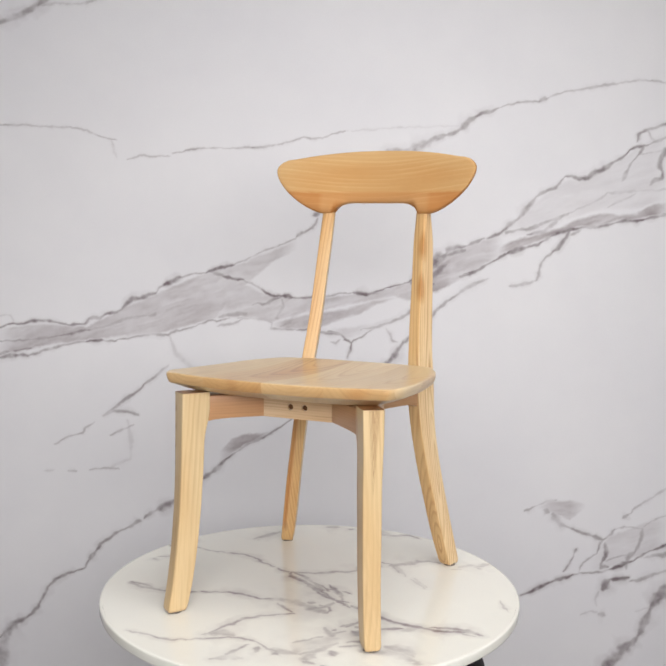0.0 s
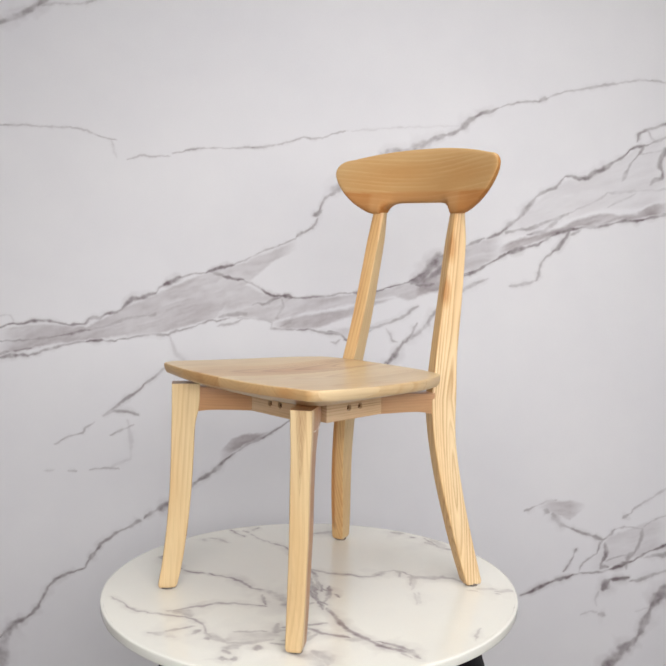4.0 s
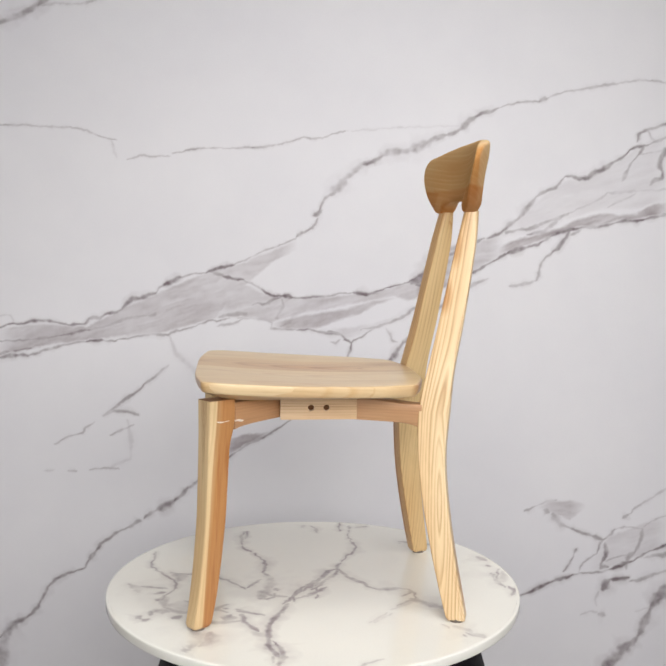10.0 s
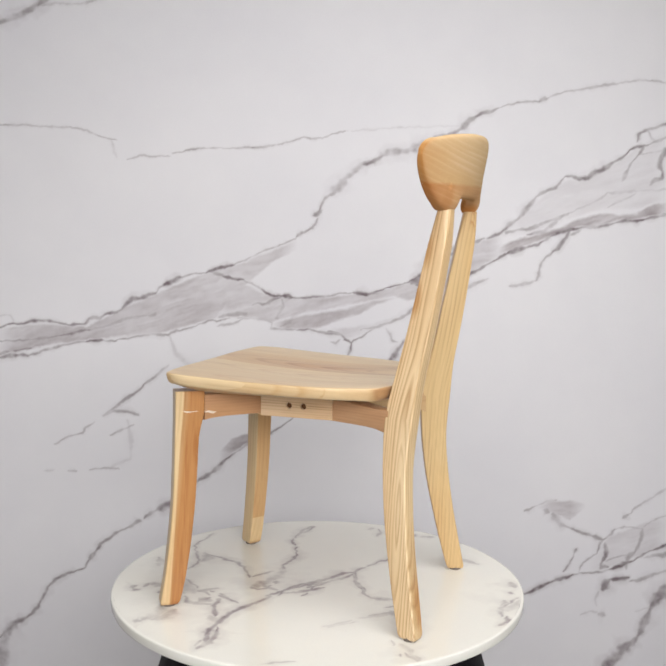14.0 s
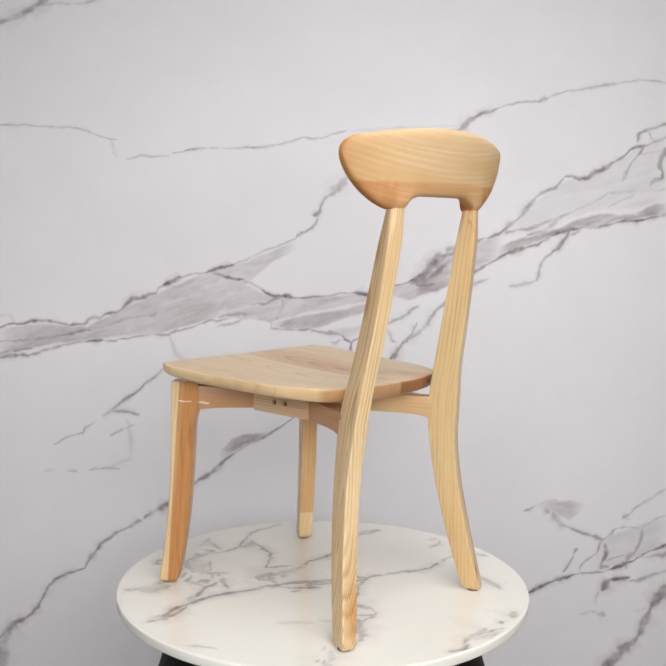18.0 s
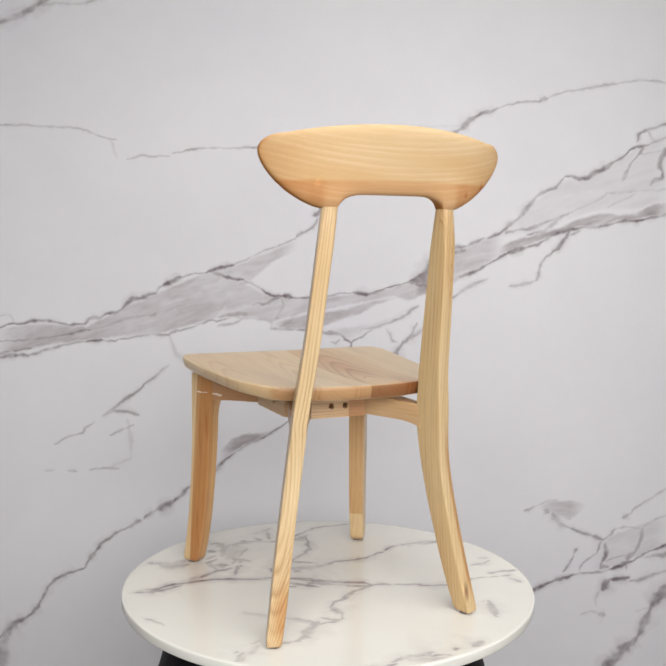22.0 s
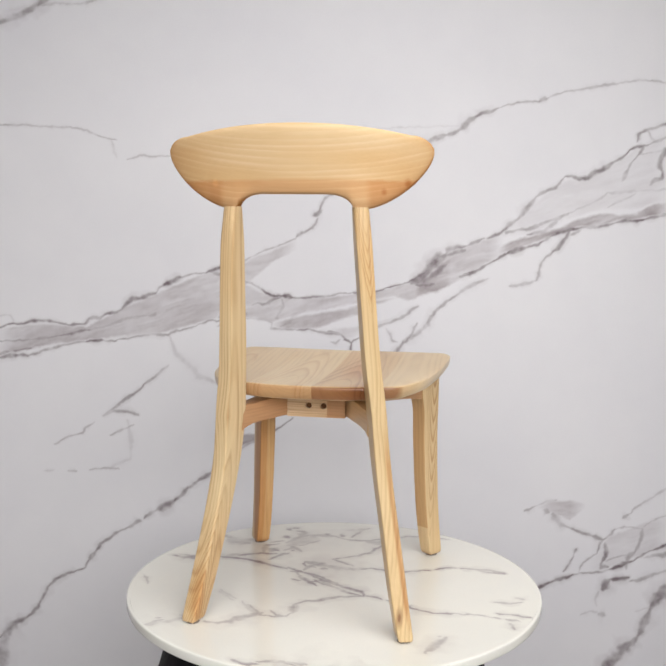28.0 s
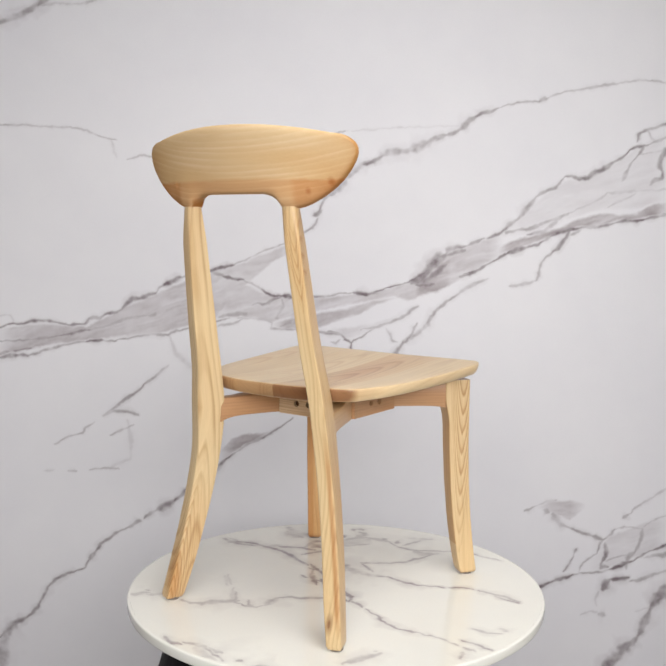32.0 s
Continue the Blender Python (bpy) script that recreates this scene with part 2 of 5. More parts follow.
        up = maths(tree, "DIVIDE", maths(tree, "SUBTRACT", linear(tree, place, (0, 0, 1, 0)), heights[0]), heights[1] - heights[0])
        band = maths(tree, "MULTIPLY", band, ramp(tree, up, (0.0, (0, 0, 0)), (0.12, (1, 1, 1)), (0.8, (0.8,) * 3), (1.0, (0, 0, 0))))
        col = mix(tree, band, col, mix(tree, 1.0, col, (*tint, 1), "MULTIPLY"))
    for blush in blushes:
        away = node(tree, "ShaderNodeMapping", None, Vector=place, Location=(-blush[0] * blush[3], -blush[1] * blush[4], -blush[2] * blush[5]), Scale=blush[3:6]).outputs[0]
        far = node(tree, "ShaderNodeVectorMath", {"operation": "LENGTH"}, i0=away).outputs["Value"]
        far = maths(tree, "ADD", far, maths(tree, "MULTIPLY", maths(tree, "SUBTRACT", patch, 0.5), 1.2))
        col = mix(tree, ramp(tree, far, (0.35, (1.0,) * 3), (1.0, (0.0,) * 3)), col, mix(tree, 1.0, col, (*(blush[6] if len(blush) > 6 else (0.88, 0.72, 0.57)), 1), "MULTIPLY"))
    if knot:
        away = node(tree, "ShaderNodeMapping", None, Vector=place, Location=(-knot[0] * 130, -knot[1] * 15, -knot[2] * 42), Scale=(130, 15, 42)).outputs[0]
        far = node(tree, "ShaderNodeVectorMath", {"operation": "LENGTH"}, i0=away).outputs["Value"]
        col = mix(tree, ramp(tree, far, (0.2, (0.85,) * 3), (0.4, (0.5,) * 3), (0.95, (0.0,) * 3)), col, (0.18, 0.07, 0.03, 1))
    if seam:
        # a second board is glued on below the seam, and a redder end block beside it
        flat = node(tree, "ShaderNodeSeparateXYZ", None, Vector=obj)
        edge = maths(tree, "ADD", seam - 0.018, maths(tree, "ADD", maths(tree, "MULTIPLY", patch, 0.026), maths(tree, "MULTIPLY", fibre, 0.008)))
        below = ramp(tree, maths(tree, "MULTIPLY", maths(tree, "SUBTRACT", edge, flat.outputs[2]), 90.0), (0.0, (0, 0, 0)), (0.55, (1, 1, 1)))
        block = maths(tree, "MULTIPLY", below, ramp(tree, maths(tree, "ADD", maths(tree, "MULTIPLY", maths(tree, "SUBTRACT", maths(tree, "ABSOLUTE", flat.outputs[0]), 0.122), 40.0), maths(tree, "MULTIPLY", fibre, 0.5)), (0.1, (0, 0, 0)), (0.6, (1, 1, 1))))
        col = mix(tree, below, col, mix(tree, 1.0, col, (0.92, 0.77, 0.68, 1), "MULTIPLY"))
        col = mix(tree, block, col, mix(tree, 1.0, col, (0.94, 0.85, 0.77, 1), "MULTIPLY"))
    tree.links.new(col, bsdf.inputs["Base Color"])
    tree.links.new(ramp(tree, fibre, (0.2, (0.28,) * 3), (0.8, (0.33,) * 3)), bsdf.inputs["Roughness"])
    bsdf.inputs["Specular IOR Level"].default_value = gloss
    bump = node(tree, "ShaderNodeBump", None, Strength=0.02, Distance=0.0005, Height=fibre)
    tree.links.new(bump.outputs[0], bsdf.inputs["Normal"])
    return mat


def marble(name, base, grey, rough, spec):
    """Polished white marble; the attributes vein and wash hold its veining."""
    mat, tree, bsdf = nodes_of(name)
    obj = node(tree, "ShaderNodeTexCoord").outputs["Object"]
    vein = node(tree, "ShaderNodeAttribute", {"attribute_name": "vein"}).outputs["Fac"]
    wash = node(tree, "ShaderNodeAttribute", {"attribute_name": "wash"}).outputs["Fac"]
    cloud = noise_tex(tree, obj, 2.3, 5.0, 0.6)
    mottle = noise_tex(tree, obj, 34.0, 4.0, 0.65)
    grain = noise_tex(tree, obj, 260.0, 2.0, 0.6)
    col = mix(tree, 1.0, (*base, 1), ramp(tree, cloud, (0.3, (0.955, 0.955, 0.965)), (0.7, (1.02, 1.02, 1.015))), "MULTIPLY")
    col = mix(tree, maths(tree, "MULTIPLY", wash, ramp(tree, mottle, (0.3, (1.0,) * 3), (0.7, (1.3,) * 3))), col, (grey[0] * 1.8, grey[1] * 1.95, grey[2] * 1.85, 1))
    col = mix(tree, maths(tree, "MULTIPLY", vein, ramp(tree, mottle, (0.28, (0.62,) * 3), (0.62, (1.12,) * 3))), col, (*grey, 1))
    col = mix(tree, 1.0, col, ramp(tree, grain, (0.3, (0.985,) * 3), (0.7, (1.01,) * 3)), "MULTIPLY")
    tree.links.new(col, bsdf.inputs["Base Color"])
    tree.links.new(ramp(tree, mottle, (0.2, (rough * 0.85,) * 3), (0.8, (rough * 1.2,) * 3)), bsdf.inputs["Roughness"])
    bsdf.inputs["Specular IOR Level"].default_value = spec
    return mat


def plain(name, colour, rough, metal=0.0, spec=0.5, grain=80.0):
    mat, tree, bsdf = nodes_of(name)
    obj = node(tree, "ShaderNodeTexCoord").outputs["Object"]
    n = noise_tex(tree, obj, grain, 4.0)
    col = mix(tree, 1.0, (*colour, 1), ramp(tree, n, (0.3, (0.9,) * 3), (0.7, (1.06,) * 3)), "MULTIPLY")
    tree.links.new(col, bsdf.inputs["Base Color"])
    tree.links.new(ramp(tree, n, (0.2, (rough * 0.85,) * 3), (0.8, (min(1, rough * 1.15),) * 3)), bsdf.inputs["Roughness"])
    bsdf.inputs["Metallic"].default_value = metal
    bsdf.inputs["Specular IOR Level"].default_value = spec
    return mat


LIGHT, DARK = (0.715, 0.555, 0.33), (0.45, 0.275, 0.13)
# arches of flat-sawn grain: two planes that give the way aside and along, one that faces outward, steepness, spacing, end, tint
SEAT_ARCHES = (((1.0, -0.06, 0.0, 0.060), (0.0, -1.0, 0.0, 0.085), (-1.0, 0.0, 0.0, -0.0125), (0.0, 85.0), 0.085, 0.42, (0.68, 0.51, 0.39)),
               ((1.0, -0.04, 0.0, -0.045), (0.0, -1.0, 0.0, 0.060), (1.0, 0.0, 0.0, 0.0125), (0.0, 140.0), 0.090, 0.36, (0.80, 0.68, 0.58)),
               ((1.0, 0.0, 0.0, -0.184), (0.0, -1.0, 0.0, 0.020), (1.0, 0.0, 0.0, -0.163), (0.0, 140.0), 0.090, 0.30, (0.86, 0.74, 0.63)))
FOOT_ARCHES = (((0.917, 0.399, 0.2375, -0.2735), (0.0, 0.0, 1.0, 0.0), (-0.40, 0.92, 0.0824, -0.1383), (3.2, 170.0), 0.0260, 0.30, (0.70, 0.52, 0.38)),)
UPRIGHT_ARCHES = (((0.95, 0.33, -0.1075, 0.1013), (0.0, 0.0, 1.0, -0.575), (-0.33, 0.95, -0.149, -0.1773), (-3.5, -250.0), 0.027, 0.17, (0.75, 0.58, 0.43)),)
FRONT_ARCHES = (((0.59, 0.81, 0.0, 0.2797), (0.0, 0.0, -1.0, 0.42), (-0.81, 0.59, 0.0, -0.0325), (0.5, 330.0), 0.042, 0.42, (0.58, 0.39, 0.27)),)
FOOT_STREAK = ((-0.95, -0.33, 0.12, -0.1055), (0.003, 0.016), (0.02, 0.38), (0.71, 0.49, 0.34))
WOOD_SEAT = wood("seat_wood", "Y", (0.70, 0.54, 0.33), (0.52, 0.36, 0.20), (0.0, 0.468), 0.0085, 3.2, 0.5, boards=0.118, knots=0.008, nap=0.5, ends="Y", blushes=((-0.060, -0.02, 0.44, 26, 5.5, 5), (0.168, -0.245, 0.435, 24, 40, 30), (-0.10, 0.18, 0.43, 11, 45, 20)), arches=SEAT_ARCHES)
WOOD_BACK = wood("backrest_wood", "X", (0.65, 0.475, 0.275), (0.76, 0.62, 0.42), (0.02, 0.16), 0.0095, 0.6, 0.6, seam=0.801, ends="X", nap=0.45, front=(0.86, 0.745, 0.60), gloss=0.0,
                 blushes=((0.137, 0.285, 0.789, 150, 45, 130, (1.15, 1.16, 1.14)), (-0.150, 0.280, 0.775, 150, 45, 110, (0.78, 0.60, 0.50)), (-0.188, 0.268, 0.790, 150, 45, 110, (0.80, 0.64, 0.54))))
WOOD_LEG = wood("leg_wood", "Z", LIGHT, DARK, (-0.1825, -0.2006), 0.0056, 0.3, 0.92, even=0.36, lean=0.05, bend=(0.175, 0.03), blushes=((0.180, 0.250, 0.05, 45, 60, 10), (0.125, 0.217, 0.596, 70, 70, 25, (0.74, 0.58, 0.44)), (0.119, 0.236, 0.682, 70, 80, 25, (0.78, 0.64, 0.50))), front=(0.94, 0.84, 0.72), arches=FOOT_ARCHES, side_tint=(1.16, 1.22, 1.36), gloss=0.32)
WOOD_STRAIGHT = wood("straight_leg_wood", "Z", (0.695, 0.535, 0.31), (0.44, 0.27, 0.13), (0.152, -0.07), 0.0054, 0.3, 0.75, even=0.12, lean=0.05, knot=(-0.186, 0.2440, 0.045), bend=(0.165, 0.05), arches=UPRIGHT_ARCHES, streak=FOOT_STREAK, front=(0.90, 0.77, 0.64), side_tint=(0.98, 0.94, 0.86), gloss=0.32)
FLAME = (0.188, -0.221, -0.03, 0.05, 0.25, 0.40)      # the leg's middle line, and the heights of the grain's point and end
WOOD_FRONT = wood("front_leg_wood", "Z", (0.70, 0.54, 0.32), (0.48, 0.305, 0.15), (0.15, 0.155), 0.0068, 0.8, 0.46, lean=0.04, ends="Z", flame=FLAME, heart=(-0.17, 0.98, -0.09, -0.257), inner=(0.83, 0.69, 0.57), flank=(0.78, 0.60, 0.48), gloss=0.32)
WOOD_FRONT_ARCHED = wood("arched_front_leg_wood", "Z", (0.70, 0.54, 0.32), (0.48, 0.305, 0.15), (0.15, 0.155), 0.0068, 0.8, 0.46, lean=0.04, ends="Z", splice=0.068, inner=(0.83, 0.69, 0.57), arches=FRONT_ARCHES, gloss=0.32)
WOOD_ARM = wood("brace_wood", "X", (0.51, 0.305, 0.17), (0.37, 0.205, 0.11), (0.10, 0.012), 0.0055, 1.0, 0.7)
WOOD_PALE = wood("pale_brace_wood", "X", (0.61, 0.42, 0.235), (0.45, 0.275, 0.135), (0.10, 0.012), 0.0075, 1.0, 0.6)
WOOD_BLOCK = wood("block_wood", "X", (0.69, 0.52, 0.34), (0.42, 0.255, 0.14), (0.07, 0.01), 0.0050, 0.6, 1.0)
HOLE = plain("hole_wood", (0.13, 0.06, 0.027), 0.85, spec=0.2)
PAD = plain("pad_plastic", (0.16, 0.13, 0.11), 0.6)
GLUE = plain("dried_glue", (0.80, 0.70, 0.60), 0.5)
MARBLE_WALL = marble("wall_marble", (0.80, 0.79, 0.82), (0.165, 0.126, 0.140), 0.42, 0.3)
MARBLE_TOP = marble("top_marble", (0.885, 0.875, 0.81), (0.27, 0.225, 0.235), 0.09, 0.5)
BLACK = plain("black_lacquer", (0.006, 0.005, 0.007), 0.6, spec=0.12)
PAINT = plain("grey_paint", (0.31, 0.31, 0.31), 0.8, spec=0.2, grain=14.0)
FLOOR = plain("grey_floor", (0.34, 0.32, 0.31), 0.5, grain=6.0)


# ---- small mesh tools ----
def mesh_object(name, bm, mat, parent=None, smooth=True):
    data = bpy.data.meshes.new(name)
    bmesh.ops.recalc_face_normals(bm, faces=bm.faces)
    bm.to_mesh(data)
    bm.free()
    data.materials.append(mat)
    if smooth:
        data.polygons.foreach_set("use_smooth", [True] * len(data.polygons))
        data.set_sharp_from_angle(angle=radians(38))
    ob = new(name, data)
    ob.parent = parent
    return ob


def part(name, bm, mat, parent, label="", smooth=True):
    ob = mesh_object(name, bm, mat, parent, smooth)
    return tagged(ob, label) if label else ob


def loft(rings, caps=True):
    """A skin over closed rings of points, all of one count."""
    bm = bmesh.new()
    rows = [[bm.verts.new(p) for p in ring] for ring in rings]
    for a, b in zip(rows, rows[1:]):
        for i in range(len(a)):
            j = (i + 1) % len(a)
            bm.faces.new((a[i], a[j], b[j], b[i]))
    if caps:
        bm.faces.new(rows[0][::-1])
        bm.faces.new(rows[-1])
    return bm


def rounded(points, radii, steps=4):
    """A closed outline with its corners cut round."""
    out, n = [], len(points)
    for i in range(n):
        p, a, b = Vector(points[i]), Vector(points[i - 1]), Vector(points[(i + 1) % n])
        da, db = (a - p), (b - p)
        r = min(radii[i], da.length * 0.49, db.length * 0.49)
        s, e = p + da.normalized() * r, p + db.normalized() * r
        for k in range(steps + 1):
            f = k / steps
            out.append(s * (1 - f) ** 2 + p * 2 * f * (1 - f) + e * f * f)
    return out


def spread(table, z):
    """A row of a table of heights, eased between its rows."""
    cols = list(zip(*table))
    return [float(np.interp(z, cols[0], c)) for c in cols[1:]]


def eased(table, count):
    """The table resampled along its heights and smoothed."""
    lo, hi = table[0][0], table[-1][0]
    zs = [lo + (hi - lo) * i / (count - 1) for i in range(count)]
    rows = [spread(table, z) for z in zs]
    for _ in range(4):
        rows = [rows[0]] + [[(a + 2 * b + c) / 4 for a, b, c in zip(rows[i - 1], rows[i], rows[i + 1])] for i in range(1, count - 1)] + [rows[-1]]
    return list(zip(zs, rows))


def box(x0, x1, y0, y1, z0, z1, bevel=0.0):
    bm = bmesh.new()
    bmesh.ops.create_cube(bm, size=1)
    for v in bm.verts:
        v.co = Vector(((x0 + x1) / 2 + v.co.x * (x1 - x0), (y0 + y1) / 2 + v.co.y * (y1 - y0), (z0 + z1) / 2 + v.co.z * (z1 - z0)))
    if bevel:
        bmesh.ops.bevel(bm, geom=bm.edges[:], offset=bevel, segments=2, affect="EDGES")
    return bm


# ---- veining: lines and washes of grey laid over a sheet of points ----
def value_noise(x, y, scale, seed):
    rng = np.random.RandomState(seed)
    lattice = rng.rand(64, 64) * 2 - 1
    gx, gy = x / scale, y / scale
    ix, iy = np.floor(gx).astype(int), np.floor(gy).astype(int)
    fx, fy = gx - ix, gy - iy
    fx, fy = fx * fx * (3 - 2 * fx), fy * fy * (3 - 2 * fy)
    at = lambda i, j: lattice[(ix + i) % 64, (iy + j) % 64]
    return (at(0, 0) * (1 - fx) + at(1, 0) * fx) * (1 - fy) + (at(0, 1) * (1 - fx) + at(1, 1) * fx) * fy


class Veining:
    """Two fields over points (x, y) of a sheet: vein, thin dark lines, and wash, pale grey bands."""

    def __init__(self, x, y, jag, halo=(3.6, 0.5)):
        self.raw_x, self.raw_y, self.halo = x, y, halo
        self.x = x + jag * (0.45 * value_noise(x, y, 0.034, 1) + 0.6 * value_noise(x, y, 0.013, 2) + 0.35 * value_noise(x, y, 0.006, 8))
        self.y = y + jag * (0.45 * value_noise(x, y, 0.034, 3) + 0.6 * value_noise(x, y, 0.013, 4) + 0.35 * value_noise(x, y, 0.006, 9))
        self.vein, self.wash = np.zeros(x.shape), np.zeros(x.shape)
        self.swell = 1.0 + 0.45 * value_noise(x, y, 0.06, 5) + 0.35 * value_noise(x, y, 0.019, 6)
        self.force = np.clip(0.95 + 0.45 * value_noise(x, y, 0.045, 11) + 0.3 * value_noise(x, y, 0.012, 12), 0.35, 1.3)

    def streak(self, path, width, dark):
        reach = width * (self.halo[0] + 1.2)
        runs = [math.hypot(bx - ax, by - ay) for (ax, ay), (bx, by) in zip(path, path[1:])]
        done, total = 0.0, sum(runs) + 1e-9
        for (ax, ay), (bx, by) in zip(path, path[1:]):
            near = np.nonzero((self.x > min(ax, bx) - reach) & (self.x < max(ax, bx) + reach) & (self.y > min(ay, by) - reach) & (self.y < max(ay, by) + reach))[0]
            px, py = self.x[near] - ax, self.y[near] - ay
            dx, dy = bx - ax, by - ay
            f = np.clip((px * dx + py * dy) / (dx * dx + dy * dy + 1e-12), 0, 1)
            d = np.hypot(px - f * dx, py - f * dy) 
            # a vein thins out towards its ends
            along = (done + f * math.hypot(dx, dy)) / total
            d = d / (width * np.clip(self.swell[near], 0.45, 1.7) * (0.5 + 0.5 * np.clip(np.minimum(along, 1 - along) * 4.5, 0, 1)))
            done += math.hypot(dx, dy)
            core = np.minimum(0.95, 1.3 * dark * self.force[near]) * np.clip(1.5 - d * 1.05, 0, 1)
            self.vein[near] = np.maximum(self.vein[near], core)
            self.wash[near] = np.maximum(self.wash[near], self.halo[1] * dark * np.clip(1 - d / self.halo[0], 0, 1) * self.force[near])

    def band(self, upper, lower, grey):
        ux, uy = zip(*upper)
        lx, ly = zip(*lower)
        top, low = np.interp(self.x, ux, uy), np.interp(self.x, lx, ly)
        inside = np.minimum(top - self.y, self.y - low) / 0.009
        ends = np.minimum(self.x - ux[0], ux[-1] - self.x) / 0.05
        way = self.x + 0.3 * self.y
        across = self.y - 0.3 * self.x + 0.012 * value_noise(self.raw_x, self.raw_y, 0.09, 13)
        tone = 1.02 + 0.30 * value_noise(way / 9, across, 0.017, 7) + 0.22 * value_noise(way / 5, across, 0.007, 10) + 0.20 * value_noise(self.raw_x, self.raw_y, 0.08, 14)
        self.wash = np.maximum(self.wash, grey * np.clip(tone, 0.45, 1.45) * np.clip(inside, 0, 1) * np.clip(ends, 0, 1))

    def store(self, data, first, total):
        for name, field in (("vein", self.vein), ("wash", self.wash)):
            full = np.zeros(total, dtype=np.float32)
            full[first:first + len(field)] = field
            data.attributes.new(name, "FLOAT", "POINT").data.foreach_set("value", full)


# ---- the room ----
def marble_wall():
    """The wall behind the stand: a finely divided front face on a slab 12 cm thick."""
    x0, x1, z0, z1 = -1.28, 1.32, 0.0, 2.60
    columns = np.concatenate([np.linspace(x0, -1.07, 8), np.linspace(-1.06, 1.08, 840), np.linspace(1.09, x1, 8)])
    rows = np.concatenate([np.linspace(z0, 0.03, 3), np.linspace(0.04, 2.26, 870), np.linspace(2.28, z1, 10)])
    nx, nz = len(columns), len(rows)
    xs, zs = np.meshgrid(columns, rows)
    xs, zs = xs.ravel(), zs.ravel()
    count = nx * nz
    co = np.zeros((count + 4, 3))
    co[:count, 0], co[:count, 1], co[:count, 2] = xs, WALL, zs
    co[count:] = [(x0, WALL + 0.12, z0), (x1, WALL + 0.12, z0), (x1, WALL + 0.12, z1), (x0, WALL + 0.12, z1)]
    i = np.arange(count).reshape(nz, nx)
    quads = np.stack([i[:-1, :-1], i[:-1, 1:], i[1:, 1:], i[1:, :-1]], -1).reshape(-1, 4)
    back = [(count + 1, count, count + 3, count + 2)]
    data = bpy.data.meshes.new("wall_north")
    rim = [list(map(int, i[0, ::-1])) + [count, count + 1], list(map(int, i[-1])) + [count + 2, count + 3],
           list(map(int, i[:, 0])) + [count + 3, count], list(map(int, i[::-1, -1])) + [count + 1, count + 2]]
    data.from_pydata(co.tolist(), [], quads.tolist() + back + rim)
    data.materials.append(MARBLE_WALL)
    field = Veining(xs, zs - TOP, 0.0032)
    wall_veins(field.streak, field.band)
    field.store(data, 0, count + 4)
    return tagged(new("wall_north", data), "white marble wall with grey diagonal veins", "wall", kind="structure")


